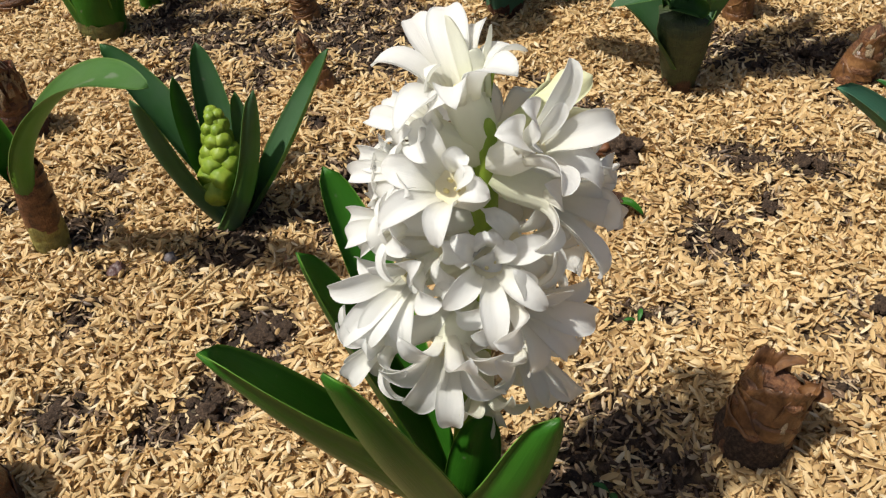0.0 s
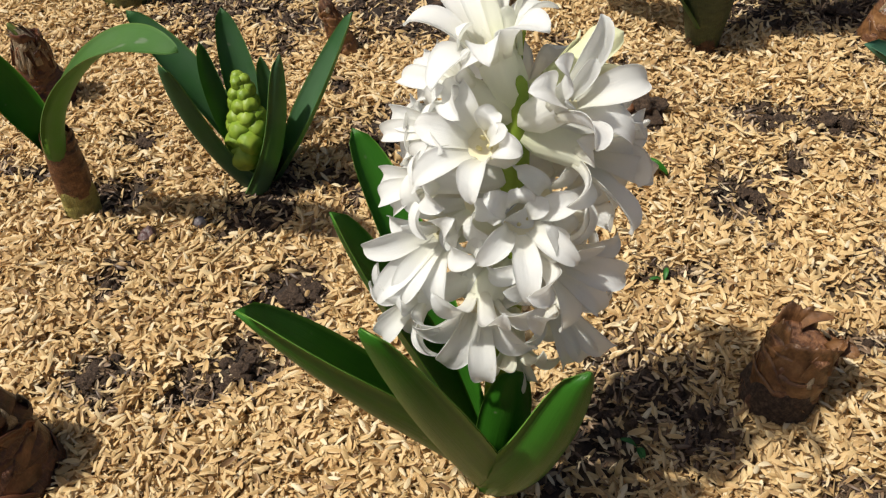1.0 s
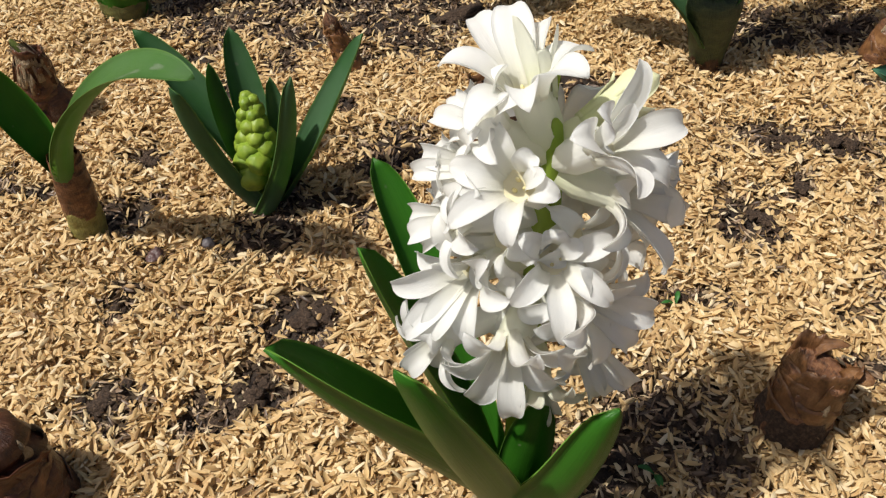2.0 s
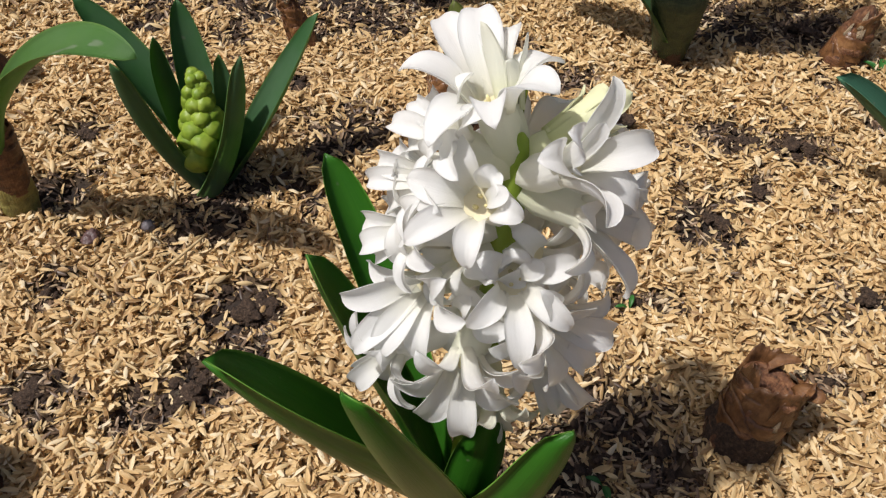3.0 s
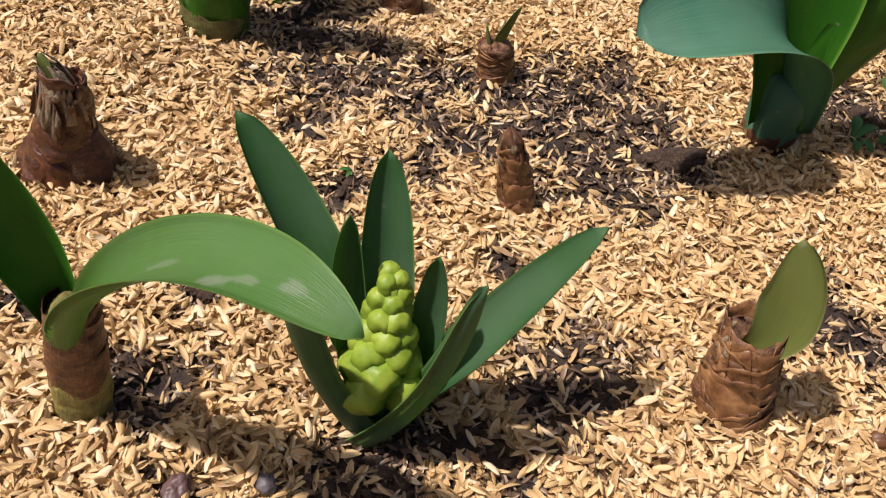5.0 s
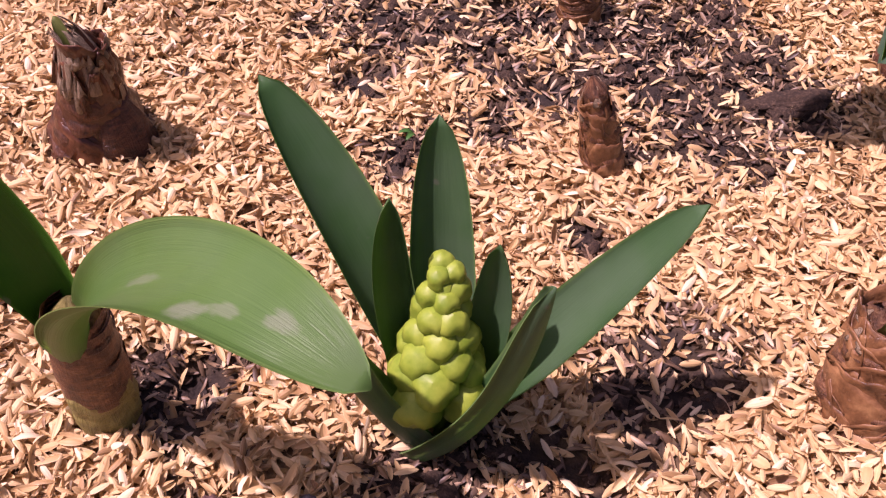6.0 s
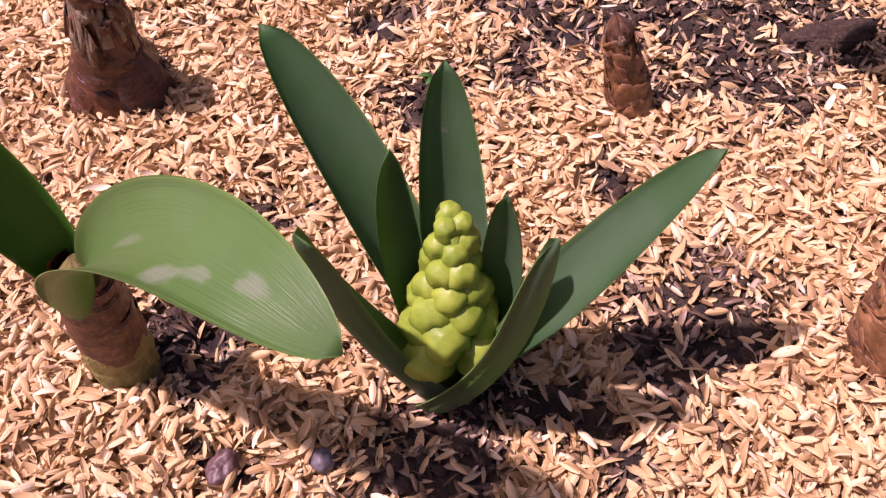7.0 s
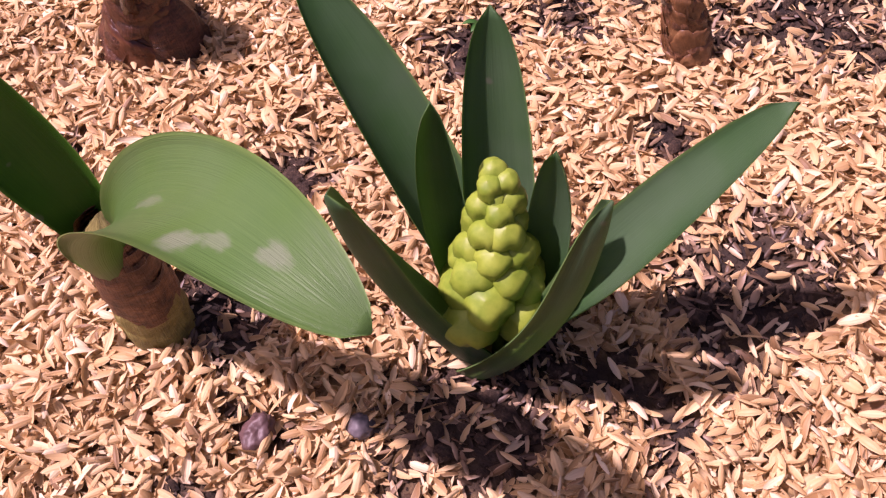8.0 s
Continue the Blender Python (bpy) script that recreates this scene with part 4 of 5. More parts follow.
leaf(budding, [(-0.110, 0.090, -0.002), (-0.118, 0.091, 0.030), (-0.124, 0.093, 0.058), (-0.122, 0.094, 0.080)], 0.0165, LEAF_BUD, up=(0.55, -0.65, 0.4), base=0.7, fold=(1.1, 1.0), tip=3.5, thick=0.0018, seed=25)
leaf(budding, [(-0.100, 0.096, -0.002), (-0.094, 0.102, 0.025), (-0.093, 0.104, 0.048), (-0.096, 0.103, 0.068)], 0.0165, LEAF_BUD, up=(-0.1, -0.9, 0.3), base=0.7, fold=(0.9, 0.8), tip=3.5, thick=0.0018, seed=26)
leaf(budding, [(-0.107, 0.080, -0.002), (-0.118, 0.073, 0.020), (-0.127, 0.063, 0.055), (-0.122, 0.057, 0.091)], 0.0235, LEAF_BUD, centre=BC, base=1.0, full=0.4, fold=(1.15, 0.9), tip=4.0, thick=0.0018, seed=27)
v, f, uv = lathe([(0.0, 0.006), (0.3, 0.0065), (0.7, 0.0045), (1.0, 0.002)], 14, 0.1, 5, ((-0.104, 0.089, 0.0), (-0.107, 0.095, 0.056)), 0, True)
mesh_object("stem", v, f, BUD, budding, uv)


def bud_mesh(parent, place, out_, length, radius, seed):
    rng = random.Random(seed)
    m = frame_of(out_, rng.uniform(0, 6.28))
    place = Vector(place)
    rows, faces, around, rings = [], [], 20, 14
    for j in range(rings + 1):
        t = j / rings
        r = radius * max(0.0, 1 - (abs(t - 0.45) / 0.55) ** 2.4) ** 0.5 if 0 < j < rings else radius * 0.01
        for i in range(around):
            a = 2 * math.pi * i / around
            groove = 1 - 0.26 * (0.5 + 0.5 * math.cos(3 * a)) ** 7 * min(1, 2 * t, 2.4 * (1 - t)) + 0.12 * noise.noise(Vector((math.cos(a) * 1.8, math.sin(a) * 1.5, t * 4 + seed)))
            rows.append(place + m @ Vector((math.cos(a) * r * groove, math.sin(a) * r * groove, t * length)))
    for j in range(rings):
        for i in range(around):
            k = (i + 1) % around
            faces.append((j * around + i, j * around + k, (j + 1) * around + k, (j + 1) * around + i))
    return mesh_object("bud", rows, faces, BUD, parent)


axis0, axis1 = Vector((-0.1035, 0.0865, 0.0215)), Vector((-0.1083, 0.0985, 0.0565))
for row in range(7):
    h = row / 6
    count = (4, 5, 5, 5, 5, 4, 3)[row]
    ring_r = 0.0071 * (1 - 0.84 * h) ** 0.72
    for k in range(count):
        a = 2 * math.pi * (k + 0.5 * (row % 2)) / count - 1.75 + 0.14 * math.sin(5.1 * row + 2.3 * k)
        out_ = Vector((math.cos(a), math.sin(a), 1.7 + 2.6 * h))
        c = axis0.lerp(axis1, h * 0.93) + Vector((0, 0, 0.0005 * math.sin(4.3 * k + 2 * row)))
        size = (1.0 - 0.50 * h) * (1 + 0.06 * math.sin(3.7 * k + row))
        bud_mesh(budding, c + Vector((math.cos(a), math.sin(a), -0.9)) * ring_r * 0.72, out_, 0.0150 * size, 0.0072 * size, row * 10 + k)

# ---- the arching-leaf shoot ----
arch = bulb_shoot("bulb_shoot", "brown ringed bulb shoot with one upright and one arching green leaf", (-0.189, 0.046, 0), (-0.1848, 0.0455, 0.052), 0.0090, 0.0064, 4, SHEATH_GREEN, 41, 0)
up_ = Vector((0.0045, -0.0005, 0.050))
for lo, hi, r_lo, r_hi, mat_, jag_, name_ in ((0.34, 0.70, 0.0091, 0.0088, SHEATH_RED, 0.24, "ragged red-brown scale"), (0.58, 1.10, 0.0092, 0.0078, SHEATH_RED, 0.05, "red-brown ring scale"),
                                              (0.70, 0.75, 0.0091, 0.0090, SHEATH_DARK, 0.02, "dark ring scar"), (0.90, 0.94, 0.0086, 0.0085, SHEATH_DARK, 0.02, "dark ring scar"), (1.02, 1.05, 0.0083, 0.0082, SHEATH_DARK, 0.02, "dark ring scar")):
    v, f, uv = lathe([(lo, r_lo * 0.97), (lo + 0.02, r_lo), (hi - 0.02, r_hi), (hi, r_hi * 0.97)], 30, 0.12, int(lo * 100), ((0, 0, 0), up_), jag_)
    mesh_object("scale", v, f, mat_, arch, uv, label=name_)
off = Vector((0.189, -0.046, 0))
leaf(arch, [Vector(p) + off for p in ((-0.187, 0.047, 0.030), (-0.196, 0.049, 0.066), (-0.205, 0.045, 0.092), (-0.214, 0.040, 0.113))], 0.0235, LEAF, up=(0.7, -0.6, 0.3), base=0.6, fold=(1.2, 0.25), tip=3.2, thick=0.0016, seed=31)
leaf(arch, [Vector(p) + off for p in ((-0.1825, 0.0470, 0.022), (-0.1846, 0.0297, 0.0778), (-0.1348, 0.0446, 0.1093), (-0.1148, 0.0261, 0.1317), (-0.0868, 0.0236, 0.1217))], 0.0271, LEAF_ARCH, up=(-0.152, -0.140, 0.958), base=0.69, full=0.49, fold=(1.56, -0.136), tip=3.2, round_=0.57, thick=0.0014, nv=44, seed=32, twist=-0.058, wave=0.006)

# ---- bulb shoots ----
broad = bulb_shoot("bulb_shoot", "broad dark-brown bulb neck with a shredded pale top", (-0.268, 0.138, 0), (-0.259, 0.134, 0.047), 0.0192, 0.0062, 6, SHEATH_DARK, 51, 3, 0.1, -0.05, tufts=64, power=0.8, hollow=True, lip=0.35)
v, f, uv = lathe([(-0.2, 0.0115), (0.2, 0.0120), (0.6, 0.0105), (0.9, 0.0070), (1.05, 0.0030), (1.1, 0.0005)], 26, 0.25, 53, ((0.0115, -0.002, 0), (0.0085, -0.001, 0.026)), 0, True)
mesh_object("offset", v, f, SHEATH_DARK, broad, uv, label="dark brown side bulb")
leaf(broad, [(0.0085, -0.006, 0.038), (0.0080, -0.007, 0.048), (0.0055, -0.006, 0.055), (0.0010, -0.005, 0.058)], 0.008, LEAF_OLIVE, up=(-0.3, -0.5, 0.8), base=0.9, fold=(0.8, 0.5), tip=2.6, nv=12, seed=55, label="withered olive leaf tip")
fibre_rng = random.Random(57)
for k in range(26):
    a = fibre_rng.uniform(0, 6.28)
    out_ = Vector((math.cos(a), math.sin(a), 0))
    p0 = Vector((0.0072, -0.0030, 0.034)) + out_ * 0.0110
    p1 = Vector((0.0082, -0.0036, 0.045)) + out_ * fibre_rng.uniform(0.0072, 0.0090)
    p2 = Vector((0.0070, -0.0045, fibre_rng.uniform(0.050, 0.057))) + out_ * fibre_rng.uniform(0.0015, 0.0055)
    p3 = p2 + Vector((fibre_rng.uniform(-0.006, -0.001), -0.001, fibre_rng.uniform(-0.001, 0.004)))
    v, f, uv = blade([p0, p1, p2, p3], fibre_rng.uniform(0.0016, 0.0036), -out_, 0.9, 0.4, 2.0, 0.7, (0.7, 0.5), fibre_rng.uniform(-0.9, 0.9), 4, 10, 0.0004, 0.1, seed=k)
    mesh_object("scale_tip", v, f, SCALE_PALE if k % 3 else SCALE_DARK, broad, uv, label="pale twisted fibre of a dry scale")
stub = bulb_shoot("bulb_shoot", "brown ringed bulb shoot with a torn collar and olive leaf", (0.0095, 0.150, 0), (0.0050, 0.156, 0.037), 0.0132, 0.0092, 6, SHEATH, 61, 5, 0.12, 0.05, tufts=9, hollow=True, lip=1.15)
leaf(stub, [Vector(p) - Vector((0.0095, 0.150, 0)) for p in ((0.008, 0.157, 0.026), (0.014, 0.155, 0.043), (0.015, 0.157, 0.060), (0.005, 0.164, 0.0745))], 0.0265, LEAF_OLIVE, up=(-0.5, -0.75, 0.3), base=0.45, full=0.5, fold=(0.6, 0.3), tip=2.6, thick=0.0014, seed=33)
bulb_shoot("bulb_shoot", "slim brown shoot of layered dry scales", (-0.095, 0.213, 0), (-0.105, 0.212, 0.036), 0.0078, 0.0042, 7, SHEATH_RED, 71, 4, 0.14, 0.0, tufts=22, lip=1.4)
small = bulb_shoot("bulb_shoot", "short brown bulb shoot with two small green leaf tips", (-0.138, 0.301, 0), (-0.141, 0.301, 0.019), 0.0092, 0.0074, 3, SHEATH, 81, 1, tufts=3)
leaf(small, [(-0.003, 0, 0.012), (0.0, 0.001, 0.024), (0.005, 0.002, 0.042)], 0.010, LEAF_OLIVE, up=(-0.8, 0.4, 0.2), base=0.6, fold=(0.8, 0.5), tip=2.4, seed=34, nv=12)
leaf(small, [(-0.004, 0, 0.012), (-0.007, -0.003, 0.020), (-0.009, -0.003, 0.030)], 0.007, LEAF_OLIVE, up=(0.8, 0.3, 0.2), base=0.6, fold=(0.8, 0.5), tip=2.4, seed=35, nv=12)
bulb_shoot("bulb_shoot", "squat brown bulb neck with peeling ring scales", (-0.204, 0.328, 0), (-0.206, 0.328, 0.024), 0.0125, 0.0062, 5, SHEATH, 91, 2, 0.1, 0.0, tufts=14)
stump = bulb_shoot("bulb_shoot", "glossy reddish-brown bulb with a torn curled scale", (0.1590, -0.012, 0), (0.1665, -0.004, 0.030), 0.0128, 0.0112, 4, SHEATH_RED, 101, 3, 0.08, 0.06, tufts=4, hollow=True)
# dark foot band: caked soil, with the hyacinth's shade put into its colour
v, f, uv = lathe([(-0.15, 0.0135), (0.1, 0.0142), (0.36, 0.0143), (0.45, 0.0134)], 34, 0.18, 102, ((0, 0, 0), (0.0055, 0.006, 0.030)), 0.07)
mesh_object("scale", v, f, SOIL, stump, uv, label="dark outer foot scale, caked soil and flower's shade in its colour")
for k, (ctrl, w_) in enumerate((([(0.016, 0.006, 0.026), (0.020, 0.006, 0.031), (0.024, 0.004, 0.031), (0.026, 0.003, 0.029)], 0.009), ([(0.006, 0.018, 0.026), (0.010, 0.020, 0.032), (0.018, 0.018, 0.033)], 0.007))):
    v, f, uv = blade(ctrl, w_, (-0.4, -0.2, 0.9), 0.9, 0.3, 2.4, 0.7, (0.9, 0.5), 0.2, 6, 12, 0.0006, 0.05, seed=k + 3)
    mesh_object("scale_tip", v, f, SCALE_BROWN, stump, uv, label="curled torn scale flap")
bulb_shoot("bulb_shoot", "reddish bulb neck with a yellowish pointed tip", (0.223, 0.270, 0), (0.229, 0.270, 0.034), 0.0120, 0.0052, 4, SHEATH_RED, 111, 2, 0.1, 0.05, tufts=12)
low = bulb_shoot("bulb_shoot", "low brown bulb neck with one short dark leaf", (0.092, 0.122, 0), (0.093, 0.122, 0.010), 0.0085, 0.0060, 3, SHEATH_DARK, 125, 1)
leaf(low, [(0.002, -0.001, 0.006), (0.006, -0.002, 0.012), (0.011, -0.003, 0.011), (0.017, -0.005, 0.005)], 0.0065, LEAF, up=(0, 0, 1), base=0.6, fold=(0.8, 0.5), tip=2.5, nv=12, seed=36)
bulb_shoot("bulb_shoot", "slim brown bulb shoot behind broad leaves", (0.156, 0.335, 0), (0.155, 0.335, 0.040), 0.0095, 0.0080, 4, SHEATH, 121, 1)
bulb_shoot("bulb_shoot", "dark brown bulb neck low in the husks", (-0.137, -0.106, 0), (-0.138, -0.102, 0.046), 0.0210, 0.0120, 4, SHEATH_DARK, 131, 1, tufts=3)
bulb_shoot("bulb_shoot", "reddish-brown bulb neck low in the husks", (-0.365, 0.285, 0), (-0.366, 0.285, 0.020), 0.0180, 0.0110, 3, SHEATH_RED, 141, 1)
bulb_shoot("bulb_shoot", "thick pinkish-brown bulb neck", (-0.048, 0.480, 0), (-0.046, 0.480, 0.060), 0.0270, 0.0210, 4, SHEATH_PINK, 151, 1)
bulb_shoot("bulb_shoot", "thin grey-green shoot stub", (-0.083, 0.452, 0), (-0.084, 0.452, 0.060), 0.0075, 0.0060, 3, SHEATH_GREEN, 161, 0)
bulb_shoot("bulb_shoot", "tiny brown shoot tip", (-0.180, 0.376, 0), (-0.180, 0.376, 0.014), 0.0045, 0.0020, 2, SHEATH, 171, 0)
bulb_shoot("bulb_shoot", "tiny brown shoot tip", (-0.132, 0.408, 0), (-0.133, 0.408, 0.016), 0.0055, 0.0025, 2, SHEATH, 181, 0)
tall = bulb_shoot("bulb_shoot", "tall olive-green shoot with dry rings at its foot", (0.066, 0.428, 0), (0.087, 0.438, 0.110), 0.0125, 0.0118, 2, SHEATH_OLIVE, 191, 0, 0.05)
v, f, uv = lathe([(0.10, 0.0130), (0.16, 0.0134), (0.21, 0.0133), (0.25, 0.0140)], 24, 0.15, 192, ((0, 0, 0), (0.019, 0.008, 0.11)), 0.05)
mesh_object("scale", v, f, SCALE_PALE, tall, uv, label="dry pale ring scale")


# ---- broad-leaved plants ----
def sheath_plant(label, foot, top, r, blades, mat, seed, flare=0.0, shift=(0, 0, 0)):
    ob = thing("bulb_plant", label, "plant", "broad-leaved plants")
    ob.location = Vector(foot) + Vector(shift)
    o = Vector(foot)
    v_, f_, u_ = lathe([(-0.1, r * 0.92), (0.1, r), (0.5, r * (1.02 + 0.5 * flare)), (0.8, r * (1.05 + 0.8 * flare)), (1.0, r * (0.9 + flare)), (1.0, r * 0.3)], 24, 0.12, seed, ((0, 0, 0), Vector(top) - o), 0.0, True)
    mesh_object("stem", v_, f_, SHEATH_SHADED if flare > 0.5 else mat, ob, u_, label="stout rolled leaf base")
    if flare or r > 0.0125:
        v_, f_, u_ = lathe([(-0.1, r * 1.0), (0.05, r * 1.05), (0.2, r * 1.05), (0.3, r * 1.02)], 26, 0.15, seed + 9, ((0, 0, 0), Vector(top) - o), 0.08)
        mesh_object("scale", v_, f_, SHEATH_DARK if mat is not LEAF else SHEATH_OLIVE, ob, u_, label="brown dry scale round the foot")
    for k, (ctrl, width, up, shape) in enumerate(blades):
        leaf(ob, [Vector(p) - o for p in ctrl], width, shape.pop("mat", mat), up=up, seed=seed + k, **shape)
    return ob


sheath_plant("broad grey-green plant with one leaf folded over forward", (0.121, 0.250, 0), (0.120, 0.249, 0.050), 0.0100, [
    ([(0.117, 0.247, 0.018), (0.100, 0.250, 0.052), (0.062, 0.258, 0.080), (0.021, 0.266, 0.083)], 0.031, (0.3, -0.45, 0.8), dict(base=0.95, fold=(1.3, 0.25), tip=5, thick=0.0016)),
    ([(0.118, 0.253, 0.030), (0.127, 0.248, 0.066), (0.130, 0.242, 0.080), (0.106, 0.233, 0.078), (0.078, 0.226, 0.062)], 0.036, (0.1, -0.3, 1.0), dict(base=0.75, full=0.4, fold=(0.3, 0.12), tip=2.6, round_=0.75, thick=0.0016, nv=30)),
    ([(0.125, 0.250, 0.018), (0.138, 0.254, 0.055), (0.165, 0.262, 0.105), (0.215, 0.270, 0.150)], 0.038, (-0.6, 0.2, 0.8), dict(base=0.85, fold=(1.3, 0.5), tip=4, thick=0.0016)),
    ([(0.120, 0.256, 0.018), (0.116, 0.268, 0.080), (0.118, 0.280, 0.140), (0.110, 0.300, 0.200)], 0.030, (0, -1, 0.2), dict(base=0.7, fold=(0.9, 0.4), tip=4)),
    ([(0.124, 0.254, 0.018), (0.136, 0.262, 0.080), (0.142, 0.270, 0.140), (0.148, 0.290, 0.205)], 0.030, (-0.3, -1, 0.2), dict(base=0.7, fold=(0.9, 0.4), tip=4)),
    ([(0.118, 0.253, 0.018), (0.105, 0.266, 0.070), (0.100, 0.275, 0.120), (0.096, 0.284, 0.165)], 0.026, (0.5, -0.9, 0.2), dict(base=0.7, fold=(1.0, 0.5), tip=4))], LEAF_BUD, 200, 0.7)
sheath_plant("large grey-green plant with one broad leaf curled outward", (0.005, 0.342, 0), (0.006, 0.342, 0.040), 0.0130, [
    ([(0.005, 0.338, 0.015), (0.006, 0.330, 0.066), (-0.016, 0.306, 0.089), (-0.042, 0.284, 0.088), (-0.066, 0.266, 0.074)], 0.052, (0.45, 0.45, 0.75), dict(twist=-0.75, base=0.75, full=0.5, fold=(0.9, 0.25), tip=6.0, round_=0.55, thick=0.0018, nv=28)),
    ([(0.004, 0.336, 0.015), (-0.004, 0.336, 0.070), (-0.014, 0.334, 0.120), (-0.028, 0.332, 0.200)], 0.052, (0.2, -1, 0.1), dict(mat=LEAF, base=0.6, fold=(0.9, 0.3), tip=5, thick=0.0018)),
    ([(0.010, 0.338, 0.008), (0.018, 0.338, 0.050), (0.042, 0.340, 0.100), (0.080, 0.342, 0.160)], 0.060, (-0.5, 0.85, 0.35), dict(mat=LEAF, base=0.6, full=0.6, fold=(1.1, 0.5), tip=5, thick=0.0018)),
    ([(0.010, 0.352, 0.020), (0.020, 0.366, 0.090), (0.030, 0.376, 0.150), (0.034, 0.390, 0.215)], 0.042, (-0.3, -1, 0.2), dict(base=0.6, fold=(0.9, 0.3), tip=5, thick=0.0018))], LEAF_GREY, 220, 0.2, (-0.007, -0.012, 0.0))
sheath_plant("stout upright green plant with overlapping leaf bases", (-0.273, 0.272, 0), (-0.272, 0.272, 0.045), 0.0155, [
    ([(-0.270, 0.262, -0.004), (-0.270, 0.257, 0.040), (-0.268, 0.256, 0.090), (-0.262, 0.260, 0.150)], 0.033, (0, 1, 0.1), dict(base=0.9, fold=(1.0, 0.5), tip=5, thick=0.002)),
    ([(-0.284, 0.268, -0.004), (-0.292, 0.264, 0.040), (-0.302, 0.262, 0.080), (-0.318, 0.262, 0.130)], 0.028, (0.9, 0.3, 0.2), dict(base=0.85, fold=(1.1, 0.5), tip=5, thick=0.002)),
    ([(-0.262, 0.276, -0.004), (-0.254, 0.276, 0.040), (-0.246, 0.276, 0.080), (-0.232, 0.278, 0.130)], 0.026, (-0.9, 0.1, 0.2), dict(base=0.85, fold=(1.1, 0.5), tip=5, thick=0.002)),
    ([(-0.273, 0.284, -0.004), (-0.274, 0.290, 0.040), (-0.276, 0.296, 0.090), (-0.280, 0.306, 0.150)], 0.028, (0, -1, 0.1), dict(base=0.85, fold=(1.0, 0.5), tip=5, thick=0.002))], LEAF, 240, 0.0, (-0.003, -0.012, 0.0))
sheath_plant("slim green plant with two upright leaves", (-0.262, 0.304, 0), (-0.261, 0.304, 0.035), 0.0080, [
    ([(-0.266, 0.302, 0.0), (-0.270, 0.300, 0.030), (-0.272, 0.300, 0.070), (-0.270, 0.302, 0.110)], 0.018, (0.5, 0.8, 0.1), dict(base=0.8, fold=(1.0, 0.5), tip=5)),
    ([(-0.256, 0.304, 0.0), (-0.250, 0.304, 0.035), (-0.244, 0.304, 0.070), (-0.234, 0.306, 0.110)], 0.018, (-0.9, 0.2, 0.2), dict(base=0.8, fold=(1.0, 0.5), tip=5))], LEAF, 260)
sheath_plant("blue-green plant with one trough-shaped leaf leaning out", (0.264, 0.153, 0), (0.263, 0.153, 0.020), 0.0080, [
    ([(0.262, 0.153, -0.002), (0.246, 0.152, 0.022), (0.220, 0.150, 0.046), (0.190, 0.148, 0.069)], 0.026, (0.55, -0.10, 0.75), dict(base=0.8, fold=(1.2, 1.0), tip=7, thick=0.0018)),
    ([(0.267, 0.153, 0.0), (0.276, 0.153, 0.030), (0.288, 0.155, 0.060), (0.306, 0.157, 0.085)], 0.020, (-0.8, -0.1, 0.6), dict(base=0.8, fold=(1.0, 0.5), tip=4, thick=0.0016))], LEAF_GREY, 280)


# ---- seedlings, straw, stones and clods ----
def seedling(foot, size, seed, count=3):
    rng = random.Random(seed)
    ob = thing("seedling", "tiny bright green weed seedling in the husks", "seedling", "seedlings")
    ob.location = foot
    for k in range(count):
        a = rng.uniform(0, 6.28)
        d = Vector((math.cos(a), math.sin(a), 0))
        leaf(ob, [(0, 0, 0), d * size * 0.3 + Vector((0, 0, size * 0.55)), d * size * 0.7 + Vector((0, 0, size * 0.7)), d * size * 1.2 + Vector((0, 0, size * 0.5))], size * 0.5, SPROUT, up=(0, 0, 1), base=0.15, full=0.6, fold=(0.5, 0.3), tip=2.5, thick=0.0004, nv=8, nu=4, seed=seed + k)
    return ob


seedling((0.040, 0.352, 0.0), 0.014, 1, 4)
seedling((0.050, 0.356, 0.0), 0.012, 2, 3)
seedling((0.112, 0.046, 0.0), 0.006, 3, 2)
seedling((0.244, 0.255, 0.0), 0.011, 4, 3)
seedling((-0.166, 0.196, 0.0), 0.006, 5, 2)
seedling((0.108, -0.045, 0.0), 0.006, 6, 3)

straw = tagged(mesh_object("straw", *lathe([(0, 0.0007), (0.3, 0.0008), (0.7, 0.0007), (1.0, 0.0005)], 8, 0.2, 9, ((-0.102, 0.018, 0.005), (-0.090, 0.043, 0.007)), 0, True)[:2], STRAW), "thin pale dry straw lying on the husks", "straw")
twig = tagged(mesh_object("twig_stub", *lathe([(-0.02, 0.0006), (0, 0.0020), (0.06, 0.0030), (0.2, 0.0026), (0.34, 0.0034), (0.42, 0.0046), (0.5, 0.0038), (0.66, 0.0032), (0.78, 0.0038), (0.9, 0.0042), (1.0, 0.0036), (1.04, 0.0008)], 22, 0.9, 10, ((0.060, 0.160, 0.0035), (0.086, 0.170, 0.0060)), 0, True)[:2], SHEATH_RED), "short knobbly brown dry stem stub on the husks", "twig")

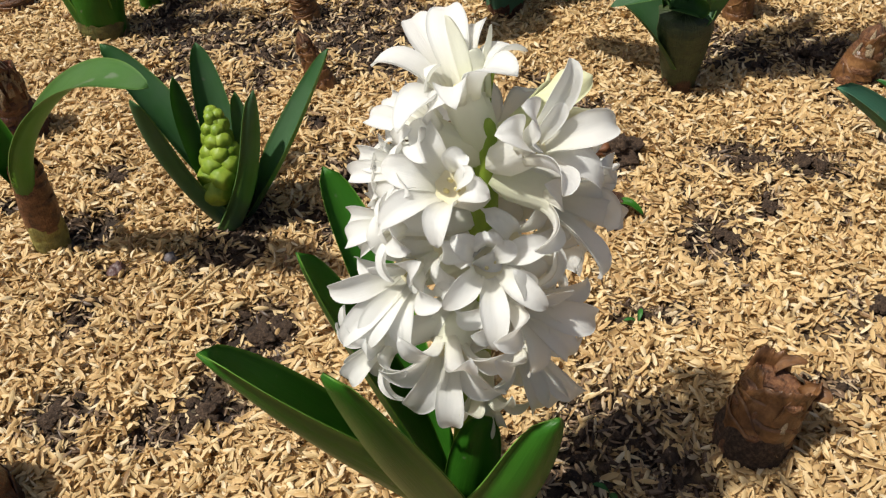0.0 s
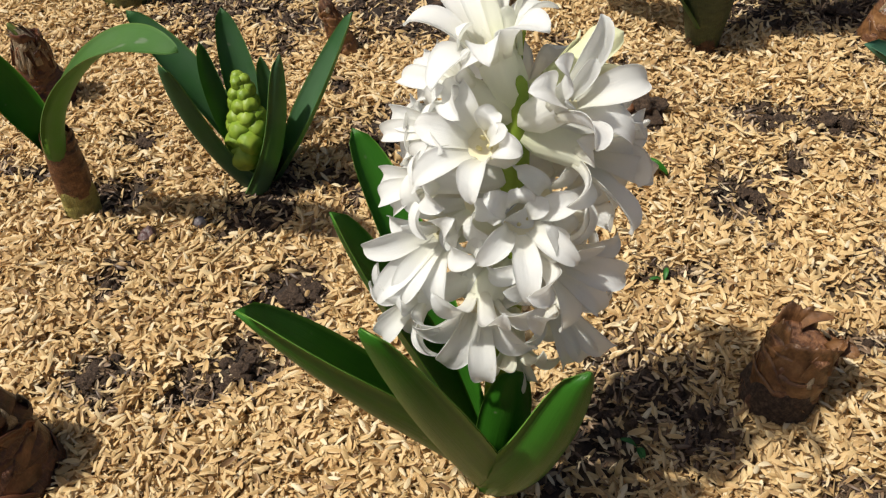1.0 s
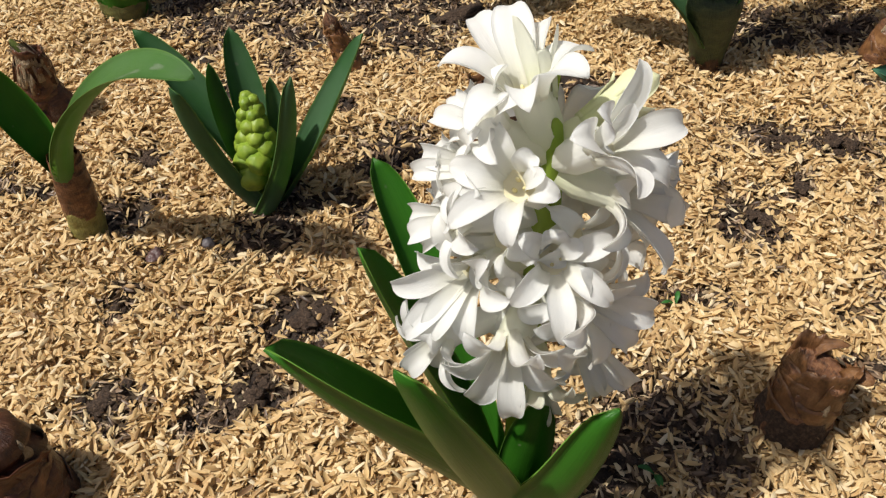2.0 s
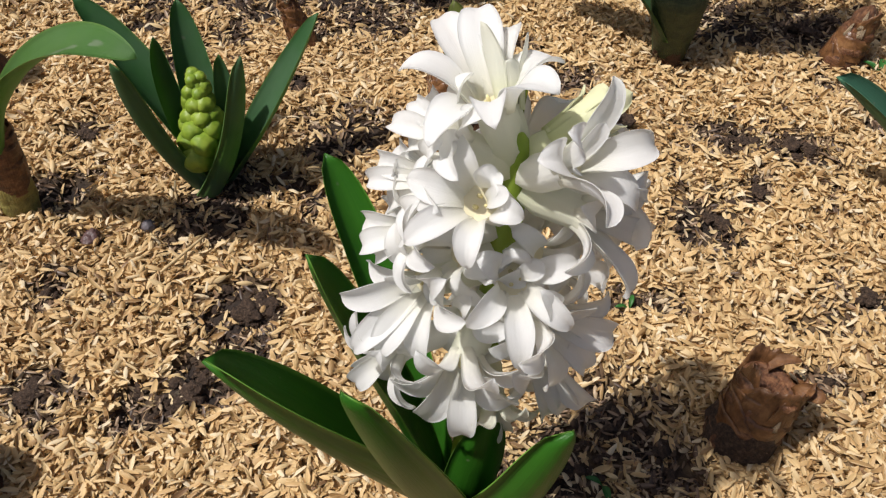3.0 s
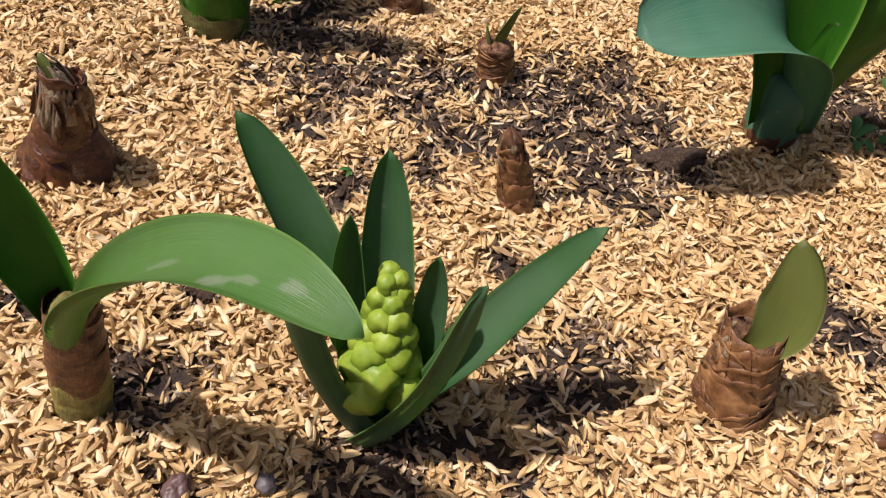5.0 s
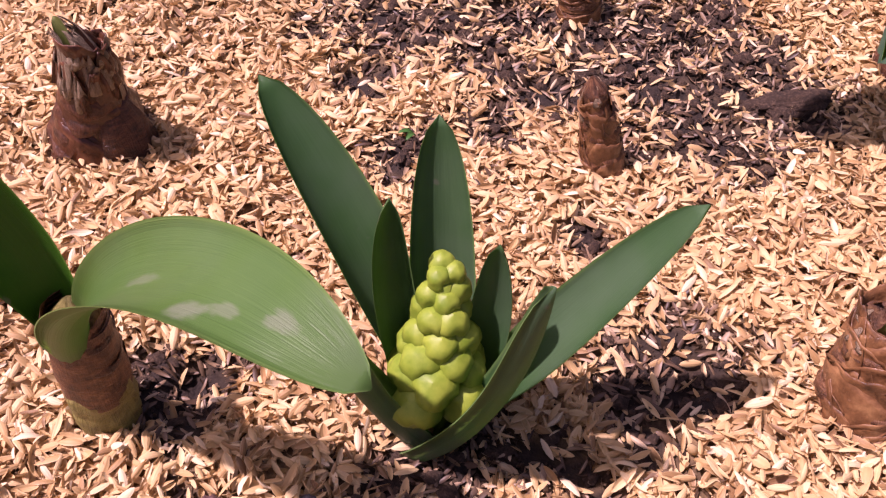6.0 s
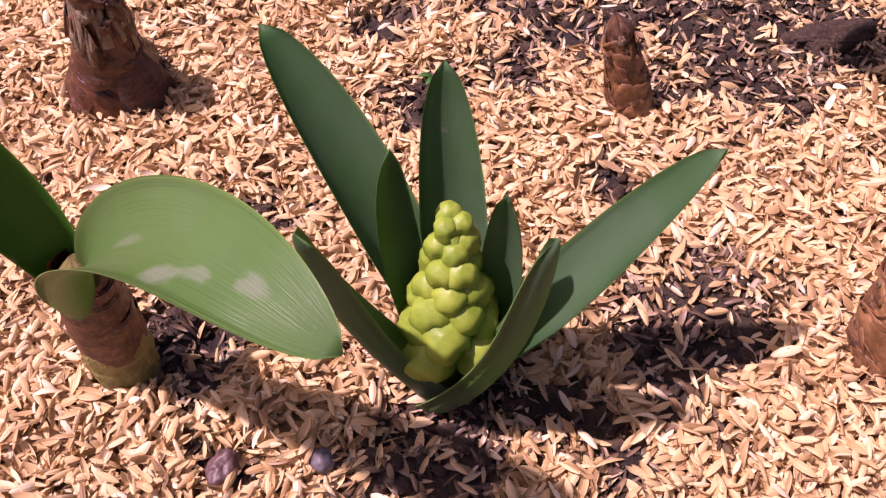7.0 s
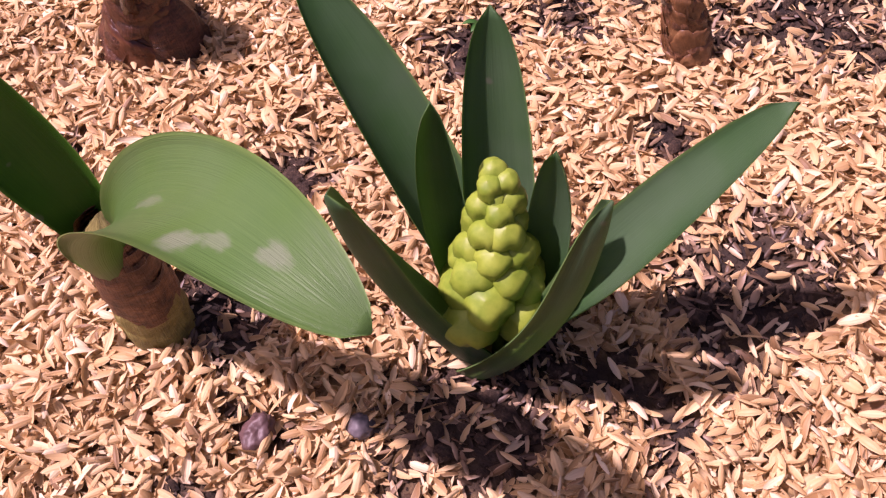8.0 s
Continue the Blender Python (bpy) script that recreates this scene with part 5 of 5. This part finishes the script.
lump("pebble", "small purplish-brown angular pebble", "pebble", (-0.1445, 0.0325, 0.0012), (0.0052, 0.0038, 0.0036), STONE_RED, 1, 0.5, "pebbles", 0.2)
lump("pebble", "small rounded grey pebble on husks", "pebble", (-0.1215, 0.0465, 0.0010), (0.0038, 0.0034, 0.0032), STONE, 2, 0.25, "pebbles", 0.2)
CLODS = [(0.170, 0.139, 0.0075), (-0.056, 0.004, 0.0125), (-0.186, 0.107, 0.0080), (0.163, 0.178, 0.0085), (0.191, 0.182, 0.0100),
         (-0.148, -0.004, 0.0085), (-0.045, 0.277, 0.0105), (0.094, 0.170, 0.0095), (-0.049, 0.243, 0.0060), (-0.164, 0.189, 0.0060),
         (-0.120, 0.262, 0.0070), (-0.130, 0.055, 0.0040), (-0.064, -0.037, 0.0080), (0.152, 0.110, 0.0075), (0.206, 0.295, 0.0090),
         (0.040, 0.380, 0.0100), (-0.128, -0.056, 0.0070), (0.220, 0.075, 0.0060), (-0.095, 0.240, 0.0050),
         (-0.085, 0.325, 0.0060), (-0.123, 0.294, 0.0060), (-0.232, 0.279, 0.0070), (0.045, 0.210, 0.0060), (-0.204, 0.252, 0.0050), (-0.160, 0.257, 0.0050), (-0.054, 0.308, 0.0060), (-0.094, 0.272, 0.0050)]
lump("soil_clod", "loose heap of dark earth beside a dry stem stub", "clod", (0.0935, 0.1715, 0.0), (0.0105, 0.0085, 0.0095), SOIL, 401, 0.85, "soil clods", 0.3)
lump("soil_clod", "long low heap of dark earth on the husks", "clod", (-0.040, 0.284, 0.0), (0.0165, 0.0075, 0.0040), SOIL, 407, 0.7, "soil clods", 0.3)
clod_rng = random.Random(5)
for k, (cx, cy_, r) in enumerate(CLODS):
    for j in range(4):
        q = r * (0.62, 0.45, 0.36, 0.28)[j] * clod_rng.uniform(0.85, 1.15)
        a, far = clod_rng.uniform(0, 6.28), (0.15, 0.75, 0.95, 1.1)[j] * r
        lump("soil_clod", "crumbly dark brown soil clod", "clod", (cx + far * math.cos(a), cy_ + far * math.sin(a), 0.0), (q, q * clod_rng.uniform(0.65, 0.95), q * clod_rng.uniform(0.4, 0.6)), SOIL, k * 4 + j + 3, 0.8, "soil clods", 0.32)
